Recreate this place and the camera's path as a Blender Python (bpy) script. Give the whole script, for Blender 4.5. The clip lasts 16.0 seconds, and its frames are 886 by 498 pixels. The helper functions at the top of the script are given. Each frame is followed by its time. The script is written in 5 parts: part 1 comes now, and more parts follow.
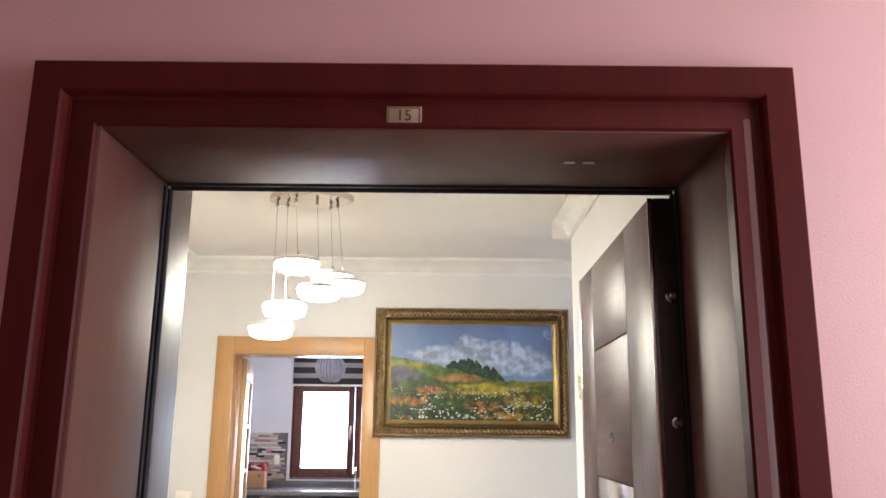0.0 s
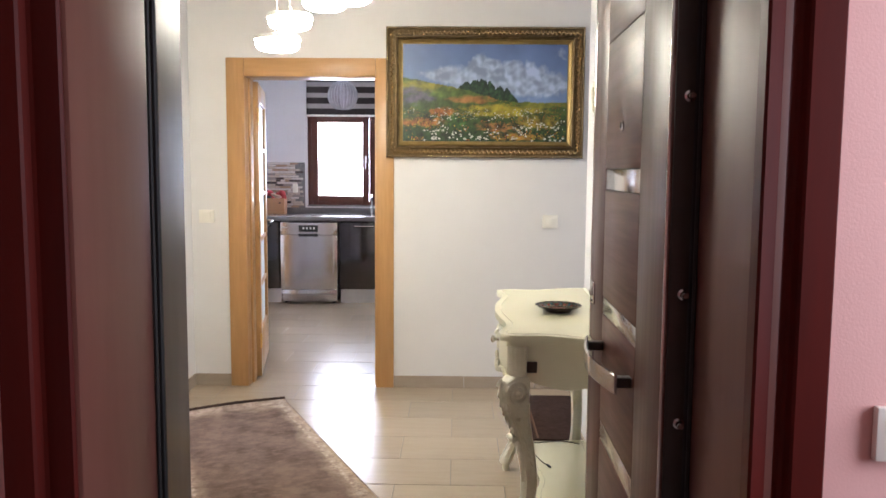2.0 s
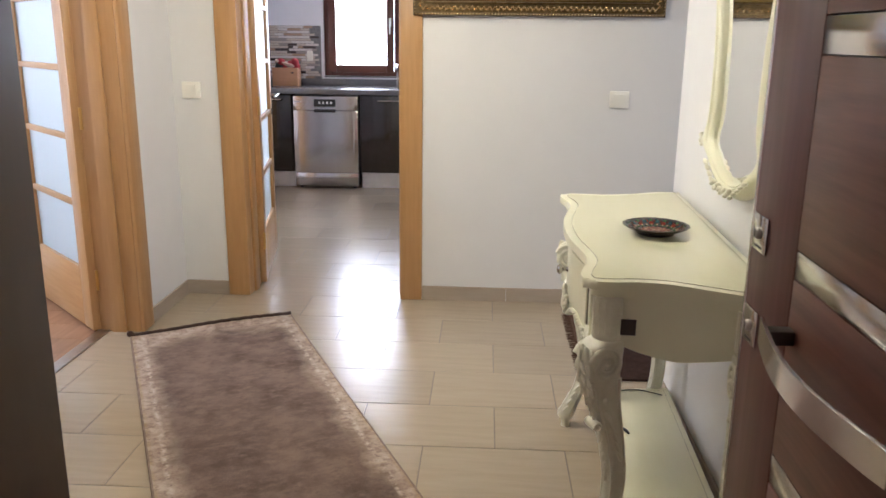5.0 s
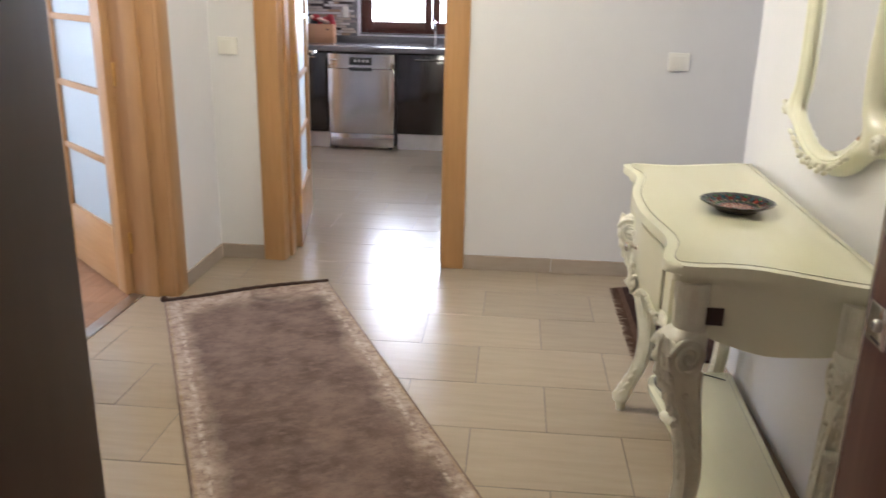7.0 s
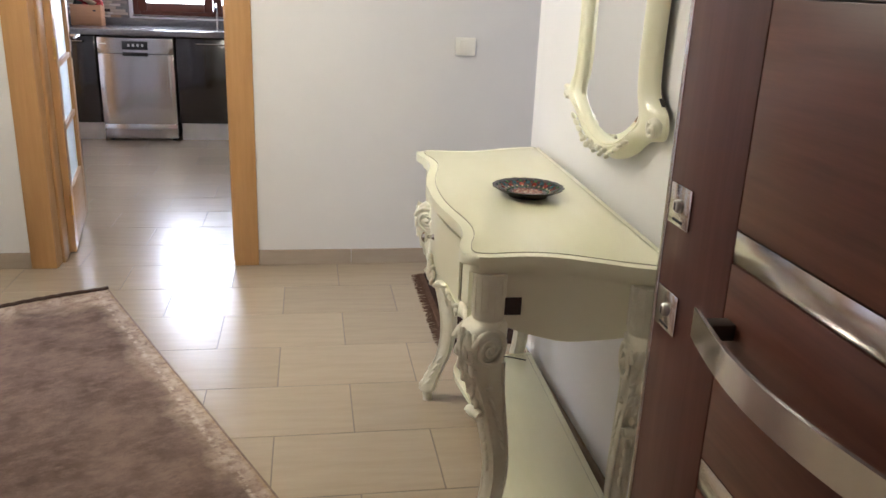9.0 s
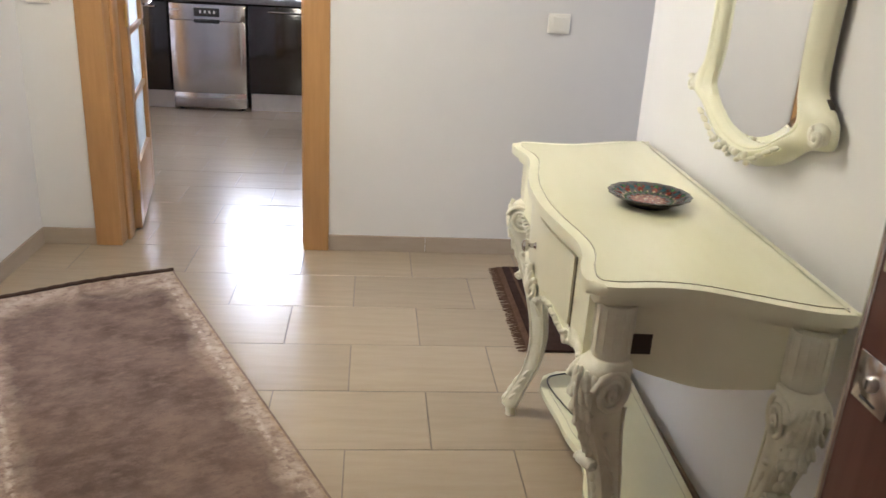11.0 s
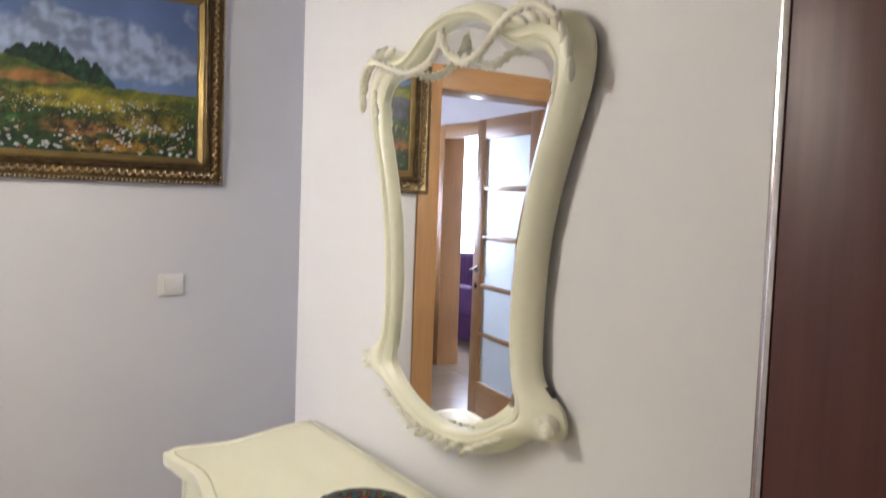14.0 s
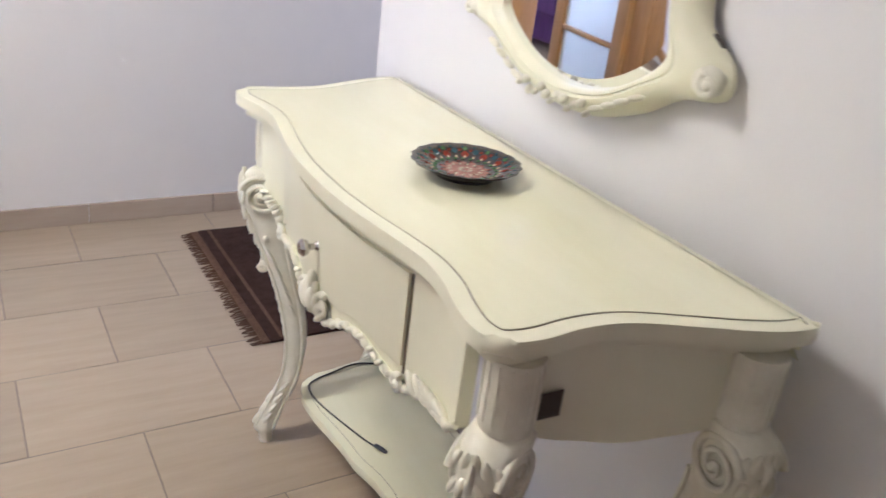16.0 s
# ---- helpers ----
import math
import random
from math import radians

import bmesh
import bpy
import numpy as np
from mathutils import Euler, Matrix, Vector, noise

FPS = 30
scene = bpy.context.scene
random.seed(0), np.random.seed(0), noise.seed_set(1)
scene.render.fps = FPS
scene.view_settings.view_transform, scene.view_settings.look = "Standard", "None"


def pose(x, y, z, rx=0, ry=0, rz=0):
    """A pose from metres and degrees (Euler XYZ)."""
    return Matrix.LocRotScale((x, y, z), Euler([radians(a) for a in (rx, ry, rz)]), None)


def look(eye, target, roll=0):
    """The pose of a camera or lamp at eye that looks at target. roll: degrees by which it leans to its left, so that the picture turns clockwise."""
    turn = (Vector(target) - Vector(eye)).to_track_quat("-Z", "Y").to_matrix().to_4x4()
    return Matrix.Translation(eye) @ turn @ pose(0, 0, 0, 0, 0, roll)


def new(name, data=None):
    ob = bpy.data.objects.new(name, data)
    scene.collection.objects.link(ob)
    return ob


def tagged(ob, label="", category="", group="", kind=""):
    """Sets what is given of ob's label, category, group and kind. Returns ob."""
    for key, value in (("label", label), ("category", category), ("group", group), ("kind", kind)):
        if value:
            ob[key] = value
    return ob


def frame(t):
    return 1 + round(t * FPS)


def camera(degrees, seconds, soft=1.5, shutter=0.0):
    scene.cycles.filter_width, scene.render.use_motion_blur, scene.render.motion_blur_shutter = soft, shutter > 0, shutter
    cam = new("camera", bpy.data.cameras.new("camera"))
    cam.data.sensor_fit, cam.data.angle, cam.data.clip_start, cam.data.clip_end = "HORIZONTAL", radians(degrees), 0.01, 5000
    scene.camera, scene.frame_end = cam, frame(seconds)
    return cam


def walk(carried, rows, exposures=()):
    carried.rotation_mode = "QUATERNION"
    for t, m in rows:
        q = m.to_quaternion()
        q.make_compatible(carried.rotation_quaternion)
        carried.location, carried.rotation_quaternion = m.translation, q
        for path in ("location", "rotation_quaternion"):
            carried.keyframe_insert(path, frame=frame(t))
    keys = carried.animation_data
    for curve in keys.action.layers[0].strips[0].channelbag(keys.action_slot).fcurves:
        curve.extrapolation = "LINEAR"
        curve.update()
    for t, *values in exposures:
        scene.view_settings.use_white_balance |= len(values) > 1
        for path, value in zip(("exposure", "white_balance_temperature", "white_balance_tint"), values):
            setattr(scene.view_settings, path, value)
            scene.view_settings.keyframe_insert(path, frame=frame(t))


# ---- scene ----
cam = camera(57.7, 16.0, shutter=0.35)
PATH = [
    (0, (0.087, -0.255, 1.551), (0.083, 1.696, 1.992), 0.6),
    (0.5, (0.089, -0.242, 1.536), (0.083, 1.729, 1.878), 0.3),
    (1, (0.084, -0.218, 1.491), (0.073, 1.781, 1.569), 0.2),
    (1.5, (0.087, -0.211, 1.449), (0.066, 1.786, 1.34), 0.2),
    (2, (0.102, -0.214, 1.43), (0.067, 1.776, 1.236), 0.4),
    (2.5, (0.129, -0.195, 1.412), (0.075, 1.786, 1.145), 0.2),
    (3, (0.125, -0.089, 1.4), (0.079, 1.881, 1.057), 0.4),
    (3.2, (0.104, 0.009, 1.402), (0.076, 1.976, 1.042), 0.6),
    (5.5, (-0.03, 0.86, 1.393), (-0.156, 2.784, 0.862), 1.2),
    (6, (-0.093, 0.902, 1.386), (-0.259, 2.819, 0.839), 2.5),
    (6.5, (-0.098, 0.924, 1.383), (-0.385, 2.82, 0.815), 2.4),
    (7, (-0.08, 0.935, 1.382), (-0.239, 2.837, 0.783), 1.3),
    (7.5, (-0.075, 0.941, 1.375), (0.034, 2.841, 0.761), 1.6),
    (8, (-0.072, 0.945, 1.382), (0.188, 2.83, 0.768), 2.2),
    (8.5, (-0.051, 0.986, 1.381), (0.279, 2.861, 0.767), 2.2),
    (11, (-0.122, 1.329, 1.377), (0.064, 3.196, 0.685), 3.4),
    (11.5, (-0.143, 1.43, 1.353), (-0.019, 3.293, 0.636), 2.9),
    (12, (-0.11, 1.582, 1.348), (0.215, 3.398, 0.577), 1.5),
    (12.5, (-0.165, 1.706, 1.333), (0.567, 3.356, 0.472), 0.9),
    (13, (-0.218, 1.733, 1.344), (0.742, 3.302, 0.558), 1.9),
    (13.5, (-0.259, 1.727, 1.41), (0.824, 3.348, 0.964), 2.9),
    (14, (-0.256, 1.717, 1.493), (0.889, 3.352, 1.368), 2.1),
    (14.5, (-0.235, 1.72, 1.518), (0.93, 3.346, 1.509), 1.9),
    (15, (-0.243, 1.755, 1.436), (0.931, 3.341, 1.111), 3.7),
    (15.5, (-0.23, 1.817, 1.345), (0.883, 3.334, 0.666), 5.6),
    (16, (-0.214, 1.97, 1.307), (0.777, 3.501, 0.486), 7.1),
]
walk(cam, [(t, look(eye, target, roll)) for t, eye, target, roll in PATH],
     [(0, 0.57, 5680, 10), (2.0, 0.42, 5680, 11), (3.0, 0.60, 5650, 11), (5.5, 0.14, 5650, 10), (11.0, 0.2, 5650, 10), (12.0, 0.06, 5600, 11), (12.5, 0.08, 5520, 12), (13.0, 0.34, 5400, 14), (14.0, -0.08, 5520, 15), (14.5, -0.04, 5650, 16), (15.5, 0.28, 5380, 18), (16.0, 0.36, 5200, 18)])
# ==== end of camera ====

# ---- light of the place ----
world = bpy.data.worlds.new("world")
scene.world = world
world.use_nodes = True
sky = world.node_tree.nodes.new("ShaderNodeTexSky")
sky.sky_type, sky.sun_disc = "NISHITA", False
sky.sun_elevation, sky.sun_rotation = radians(40), radians(200)
world.node_tree.links.new(sky.outputs[0], world.node_tree.nodes["Background"].inputs[0])
world.node_tree.nodes["Background"].inputs[1].default_value = 0.12


def window_light(name, m, w, h, watts, colour):
    """An area lamp set in one window opening, coloured like daylight."""
    lamp = bpy.data.lights.new(name, "AREA")
    lamp.shape, lamp.size, lamp.size_y, lamp.energy, lamp.color = "RECTANGLE", w, h, watts, colour
    ob = new(name, lamp)
    ob.matrix_world = m
    return ob


window_light("daylight_kitchen", look((-0.9, 9.16, 1.52), (-0.9, 0, 1.52)), 1.36, 1.0, 42, (0.93, 0.93, 1.0))
window_light("daylight_living_room", look((-3.6, 9.34, 1.5), (-3.6, 0, 1.5)), 1.4, 1.8, 60, (0.95, 0.95, 1.0))
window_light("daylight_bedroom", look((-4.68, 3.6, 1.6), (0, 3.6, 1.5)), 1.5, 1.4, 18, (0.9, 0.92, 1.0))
# added fill lamp at the unseen corridor end, brightens the back wall
window_light("fill_corridor", look((3.38, 4.45, 1.5), (0, 4.45, 1.4)), 0.8, 1.4, 14, (0.92, 0.90, 1.0))
window_light("daylight_stairwell", look((1.9, 0.38, 1.7), (-0.6, 0.75, 1.3)), 1.0, 1.3, 30, (1.0, 0.93, 0.92))


# ---- materials ----
def ramp_mix(nt, fac, a, b):
    mix = nt.nodes.new("ShaderNodeMix")
    mix.data_type = "RGBA"
    nt.links.new(fac, mix.inputs[0])
    mix.inputs[6].default_value, mix.inputs[7].default_value = (*a, 1), (*b, 1)
    return mix.outputs[2]


def mat(name, a, b=None, rough=0.5, metal=0.0, scale=6.0, stretch=(1, 1, 1), bump=0.0, bscale=150.0, coat=0.0, each=0.0, emit=0.0, spec=0.5, fine=0.0):
    """A surface of two colours mingled by noise, with uneven gloss and fine relief. each: how far pieces differ from one another."""
    m = bpy.data.materials.new(name)
    m.use_nodes = True
    nt = m.node_tree
    bsdf = nt.nodes["Principled BSDF"]
    co = nt.nodes.new("ShaderNodeTexCoord").outputs["Object"]
    mp = nt.nodes.new("ShaderNodeMapping")
    mp.inputs["Scale"].default_value = stretch
    nt.links.new(co, mp.inputs[0])
    n = nt.nodes.new("ShaderNodeTexNoise")
    n.inputs["Scale"].default_value, n.inputs["Detail"].default_value, n.inputs["Roughness"].default_value = scale, 8, 0.62
    nt.links.new(mp.outputs[0], n.inputs["Vector"])
    b = b or tuple(c * 0.88 for c in a)
    sharp = nt.nodes.new("ShaderNodeMapRange")
    sharp.inputs[1].default_value, sharp.inputs[2].default_value = 0.3, 0.7
    nt.links.new(n.outputs[0], sharp.inputs[0])
    col = ramp_mix(nt, sharp.outputs[0], a, b)
    if each:
        info = nt.nodes.new("ShaderNodeObjectInfo")
        hsv = nt.nodes.new("ShaderNodeHueSaturation")
        rng = nt.nodes.new("ShaderNodeMapRange")
        rng.inputs[3].default_value, rng.inputs[4].default_value = 1 - each, 1 + each
        nt.links.new(info.outputs["Random"], rng.inputs[0])
        nt.links.new(rng.outputs[0], hsv.inputs["Value"])
        nt.links.new(col, hsv.inputs["Color"])
        col = hsv.outputs[0]
    nt.links.new(col, bsdf.inputs["Base Color"])
    rr = nt.nodes.new("ShaderNodeMapRange")
    rr.inputs[3].default_value, rr.inputs[4].default_value = max(rough * 0.82, 0.02), min(rough * 1.2, 1)
    nt.links.new(n.outputs[0], rr.inputs[0])
    nt.links.new(rr.outputs[0], bsdf.inputs["Roughness"])
    bsdf.inputs["Metallic"].default_value = metal
    bsdf.inputs["Specular IOR Level"].default_value = spec
    bsdf.inputs["Coat Weight"].default_value = coat
    bsdf.inputs["Coat Roughness"].default_value = 0.08
    if bump:
        n2 = nt.nodes.new("ShaderNodeTexNoise")
        n2.inputs["Scale"].default_value, n2.inputs["Detail"].default_value = bscale, 4
        nt.links.new(mp.outputs[0], n2.inputs["Vector"])
        bp = nt.nodes.new("ShaderNodeBump")
        bp.inputs["Strength"].default_value, bp.inputs["Distance"].default_value = bump, 0.002
        nt.links.new(n2.outputs[0], bp.inputs["Height"])
        nt.links.new(bp.outputs[0], bsdf.inputs["Normal"])
    if emit:
        bsdf.inputs["Emission Color"].default_value = (*a, 1)
        bsdf.inputs["Emission Strength"].default_value = emit
    return m


M_WALL = mat("cream_wall_paint", (0.755, 0.738, 0.722), (0.725, 0.708, 0.692), 0.55, scale=2.5, bump=0.12, bscale=260)
M_KITCHEN_WALL = mat("white_wall_paint", (0.78, 0.76, 0.78), (0.74, 0.72, 0.74), 0.55, scale=2.5, bump=0.1, bscale=260)
M_PINK = mat("pink_stairwell_paint", (0.74, 0.445, 0.415), (0.69, 0.40, 0.37), 0.5, scale=1.8, bump=0.2, bscale=220)
M_CEIL = mat("white_ceiling_paint", (0.77, 0.745, 0.70), (0.74, 0.715, 0.67), 0.6, scale=2, bump=0.08)
M_PLASTER = mat("white_plaster_moulding", (0.84, 0.82, 0.77), rough=0.5, scale=5, bump=0.05)
M_TILE = mat("beige_glossy_tile", (0.415, 0.335, 0.24), (0.36, 0.285, 0.20), 0.225, scale=3.0, stretch=(1, 9, 1), bump=0.03, bscale=60, each=0.05, spec=0.55)
M_GROUT = mat("tile_joint", (0.20, 0.16, 0.118), rough=0.6, scale=30)
M_SKIRT = mat("beige_tile_skirting", (0.42, 0.35, 0.28), (0.37, 0.30, 0.235), 0.25, scale=4, stretch=(1, 1, 6), each=0.05)
M_LAMINATE = mat("brown_laminate", (0.36, 0.20, 0.11), (0.25, 0.13, 0.07), 0.35, scale=3, stretch=(14, 1, 1), each=0.12)
M_LANDING = mat("grey_landing_stone", (0.30, 0.27, 0.25), (0.22, 0.20, 0.19), 0.35, scale=8)
M_OAK = mat("honey_oak_veneer", (0.50, 0.285, 0.115), (0.42, 0.23, 0.088), 0.34, scale=5, stretch=(9, 9, 0.7), bump=0.05, bscale=60)
M_OAK_H = mat("honey_oak_veneer_across", (0.50, 0.285, 0.115), (0.42, 0.23, 0.088), 0.34, scale=5, stretch=(0.7, 9, 9), bump=0.05, bscale=60)
M_RED_LACQUER = mat("dark_red_brown_lacquer", (0.088, 0.0095, 0.0065), (0.064, 0.0070, 0.0048), 0.46, scale=4, stretch=(6, 6, 0.6), spec=0.16)
M_JAMB = mat("brown_foil_steel", (0.150, 0.056, 0.042), (0.125, 0.046, 0.034), 0.46, scale=3, stretch=(3, 3, 0.4), spec=0.42)
M_LEAF = mat("walnut_foil", (0.135, 0.045, 0.028), (0.075, 0.024, 0.016), 0.40, scale=4, stretch=(1, 0.6, 11), spec=0.35)
M_LEAF_V = mat("walnut_foil_upright", (0.105, 0.038, 0.029), (0.075, 0.026, 0.020), 0.38, scale=5, stretch=(9, 9, 0.5), spec=0.3)
M_DARK = mat("dark_steel_edge", (0.035, 0.026, 0.018), (0.025, 0.018, 0.013), 0.4, scale=10)
M_RUBBER = mat("black_rubber_seal", (0.012, 0.012, 0.012), rough=0.6)
M_CHROME = mat("brushed_chrome", (0.62, 0.60, 0.58), (0.52, 0.50, 0.49), 0.16, metal=1.0, scale=30)
M_STEEL = mat("brushed_stainless_steel", (0.50, 0.475, 0.465), (0.40, 0.38, 0.375), 0.17, metal=1.0, scale=20, stretch=(25, 1, 1))
M_SATIN = mat("satin_nickel", (0.55, 0.52, 0.48), (0.47, 0.45, 0.42), 0.35, metal=1.0, scale=30)
M_CREAM = mat("cream_lacquer", (0.82, 0.80, 0.60), (0.79, 0.765, 0.56), 0.3, scale=5, coat=0.2, bump=0.03, bscale=40)
M_CREAM_TOP = mat("cream_marbled_lacquer", (0.84, 0.82, 0.60), (0.79, 0.765, 0.53), 0.24, scale=2.6, stretch=(4, 1, 1), coat=0.3)
M_CREAM_OLD = mat("cream_lacquer_antiqued", (0.82, 0.80, 0.66), (0.66, 0.62, 0.47), 0.4, scale=14, bump=0.2, bscale=70)
M_GOLD = mat("antique_gold", (0.86, 0.72, 0.46), (0.52, 0.38, 0.19), 0.24, metal=0.9, scale=25, bump=0.15, bscale=120)
M_GOLD_DK = mat("dark_bronze_gold", (0.17, 0.115, 0.05), (0.06, 0.04, 0.018), 0.38, metal=0.8, scale=30, bump=0.1)
M_PLASTIC = mat("ivory_plastic", (0.86, 0.83, 0.75), (0.84, 0.81, 0.73), 0.3, scale=4)
M_BROWN_LABEL = mat("dark_brown_label", (0.035, 0.022, 0.015), rough=0.4)
# brown that stands in for shade in the console's grooves and gaps
M_GROOVE_SHADE = mat("brown_shadow_line", (0.20, 0.16, 0.10), (0.15, 0.12, 0.08), 0.6)
M_LINING = mat("dark_brown_lining_foil", (0.070, 0.040, 0.024), (0.055, 0.031, 0.019), 0.42, scale=3, stretch=(3, 3, 0.4), spec=0.3)
M_BLACK = mat("black_plastic", (0.015, 0.015, 0.016), (0.02, 0.02, 0.02), 0.35)
def rug_mat():
    """Worn pile: a mauve-brown field that breaks up into a pale, abraded border."""
    m = bpy.data.materials.new("distressed_rug_pile")
    m.use_nodes = True
    nt = m.node_tree
    N, Lk = nt.nodes.new, nt.links.new
    b = nt.nodes["Principled BSDF"]
    b.inputs["Roughness"].default_value, b.inputs["Specular IOR Level"].default_value = 0.95, 0.1
    co = N("ShaderNodeTexCoord").outputs["Object"]
    sep = N("ShaderNodeSeparateXYZ")
    Lk(co, sep.inputs[0])

    def math_node(op, a, c=None):
        n = N("ShaderNodeMath")
        n.operation = op
        for k, v in ((0, a), (1, c)):
            if isinstance(v, (int, float)):
                n.inputs[k].default_value = v
            elif v is not None:
                Lk(v, n.inputs[k])
        return n.outputs[0]

    def noise_node(scale, detail=6, rough=0.6):
        n = N("ShaderNodeTexNoise")
        n.inputs["Scale"].default_value, n.inputs["Detail"].default_value, n.inputs["Roughness"].default_value = scale, detail, rough
        Lk(co, n.inputs["Vector"])
        return n.outputs[0]

    def band(x, lo, hi):
        n = N("ShaderNodeMapRange")
        n.inputs[1].default_value, n.inputs[2].default_value = lo, hi
        Lk(x, n.inputs[0])
        return n.outputs[0]

    def mix(f, a, c):
        n = N("ShaderNodeMix")
        n.data_type = "RGBA"
        Lk(f, n.inputs[0])
        for k, v in ((6, a), (7, c)):
            if isinstance(v, tuple):
                n.inputs[k].default_value = (*v, 1)
            else:
                Lk(v, n.inputs[k])
        return n.outputs[2]

    def streak_node(scale, detail=5):
        mp = N("ShaderNodeMapping")
        mp.inputs["Scale"].default_value = (1.0, 1.5, 1.0)
        Lk(co, mp.inputs[0])
        n = N("ShaderNodeTexNoise")
        n.inputs["Scale"].default_value, n.inputs["Detail"].default_value, n.inputs["Roughness"].default_value = scale, detail, 0.65
        Lk(mp.outputs[0], n.inputs["Vector"])
        return n.outputs[0]

    side = math_node("SUBTRACT", 0.39, math_node("ABSOLUTE", sep.outputs[0]))
    end = math_node("MULTIPLY", sep.outputs[1], -0.62)
    arch = math_node("MULTIPLY", math_node("MULTIPLY", sep.outputs[0], sep.outputs[0]), -0.55)
    edge = math_node("MINIMUM", side, math_node("ADD", end, arch))
    edge = math_node("ADD", edge, math_node("MULTIPLY", math_node("SUBTRACT", noise_node(5, 6, 0.65), 0.5), 0.20))
    field = mix(band(noise_node(4.2, 6, 0.65), 0.36, 0.64), (0.200, 0.137, 0.108), (0.098, 0.065, 0.053))
    field = mix(band(streak_node(16), 0.45, 0.80), field, (0.230, 0.160, 0.125))
    field = mix(band(streak_node(38), 0.52, 0.85), field, (0.12, 0.078, 0.063))
    border = mix(band(streak_node(13), 0.40, 0.70), (0.47, 0.375, 0.30), (0.25, 0.175, 0.138))
    border = mix(band(noise_node(45, 4), 0.50, 0.72), border, (0.21, 0.145, 0.115))
    col = mix(band(edge, 0.030, 0.115), border, field)
    # woven line of pale knots inside the long edges, and a tan selvage
    line = math_node("SUBTRACT", 1.0, math_node("MULTIPLY", math_node("ABSOLUTE", math_node("SUBTRACT", side, 0.055)), 70.0))
    col = mix(math_node("MULTIPLY", band(line, 0.0, 0.8), band(noise_node(34, 3), 0.46, 0.60)), col, (0.50, 0.41, 0.34))
    col = mix(math_node("MULTIPLY", math_node("SUBTRACT", 1.0, band(side, 0.010, 0.022)), band(streak_node(20), 0.3, 0.7)), col, (0.31, 0.215, 0.125))
    Lk(col, b.inputs["Base Color"])
    bp = N("ShaderNodeBump")
    bp.inputs["Strength"].default_value, bp.inputs["Distance"].default_value = 0.9, 0.004
    Lk(noise_node(120, 6), bp.inputs["Height"])
    Lk(bp.outputs[0], b.inputs["Normal"])
    return m


M_RUG = rug_mat()
M_RUG_SIDE = mat("rug_side_binding", (0.26, 0.19, 0.15), (0.16, 0.11, 0.09), 0.95, scale=40, bump=0.8, spec=0.1)
M_RUG_HEM = mat("dark_rug_binding", (0.075, 0.045, 0.033), (0.05, 0.03, 0.023), 0.95, scale=60, bump=0.8, spec=0.1)
M_MAT = mat("dark_brown_mat_pile", (0.05, 0.027, 0.021), (0.028, 0.016, 0.013), 0.95, scale=30, bump=0.9, bscale=200, spec=0.1)
M_FRINGE = mat("brown_fringe", (0.13, 0.075, 0.05), (0.08, 0.045, 0.03), 0.95, scale=60, spec=0.1)
M_CAB = mat("dark_wenge_gloss", (0.018, 0.010, 0.009), (0.012, 0.007, 0.006), 0.16, scale=5, stretch=(8, 8, 0.6), coat=0.4)
M_KICK = mat("aluminium_kickboard", (0.6, 0.58, 0.57), rough=0.4, metal=0.8, scale=10)
M_GRANITE = mat("grey_granite", (0.24, 0.225, 0.225), (0.10, 0.095, 0.10), 0.16, scale=90)
M_WINDOW = mat("mahogany_window_frame", (0.14, 0.040, 0.022), (0.10, 0.028, 0.016), 0.3, scale=5, stretch=(8, 8, 0.7))
M_BLIND_D = mat("dark_blind_fabric", (0.045, 0.035, 0.035), (0.03, 0.024, 0.024), 0.8, scale=60)
M_BLIND_L = mat("sheer_blind_fabric", (0.42, 0.39, 0.38), (0.36, 0.33, 0.33), 0.8, scale=60)
M_CARD = mat("tan_wooden_box", (0.46, 0.24, 0.12), (0.40, 0.20, 0.10), 0.5, scale=6, stretch=(1, 1, 8))
M_RED = mat("red_fabric", (0.42, 0.03, 0.035), (0.3, 0.02, 0.03), 0.7, scale=10)
M_PALE = mat("pale_cloth", (0.72, 0.58, 0.45), (0.64, 0.5, 0.38), 0.8, scale=10)
M_PURPLE = mat("purple_velvet", (0.085, 0.022, 0.11), (0.045, 0.012, 0.065), 0.75, scale=7, stretch=(6, 6, 0.6), bump=0.3)
M_PURPLE_L = mat("bright_purple_velvet", (0.16, 0.035, 0.19), (0.11, 0.025, 0.14), 0.7, scale=7, bump=0.3)
M_BRASS = mat("brass_hinge", (0.75, 0.5, 0.18), rough=0.3, metal=1.0)


def glass_mat(name, rough, tint=(1, 1, 1), share=1.0):
    m = bpy.data.materials.new(name)
    m.use_nodes = True
    b = m.node_tree.nodes["Principled BSDF"]
    b.inputs["Base Color"].default_value = (*tint, 1)
    b.inputs["Roughness"].default_value = rough
    b.inputs["Transmission Weight"].default_value = share
    b.inputs["IOR"].default_value = 1.45
    return m


M_GLASS = glass_mat("clear_glass", 0.0)
M_FROST = glass_mat("frosted_glass", 0.45, (0.86, 0.95, 0.98), 0.85)
M_MIRROR = mat("silvered_mirror", (0.92, 0.93, 0.93), (0.92, 0.93, 0.93), 0.02, metal=1.0)
for key in ("Roughness",):
    node = M_MIRROR.node_tree.nodes["Principled BSDF"]
    for link in list(node.inputs[key].links):
        M_MIRROR.node_tree.links.remove(link)
    node.inputs[key].default_value = 0.0
M_LIT = mat("lit_opal_glass", (1.0, 0.884, 0.665), (1.0, 0.874, 0.645), 0.3, emit=58)
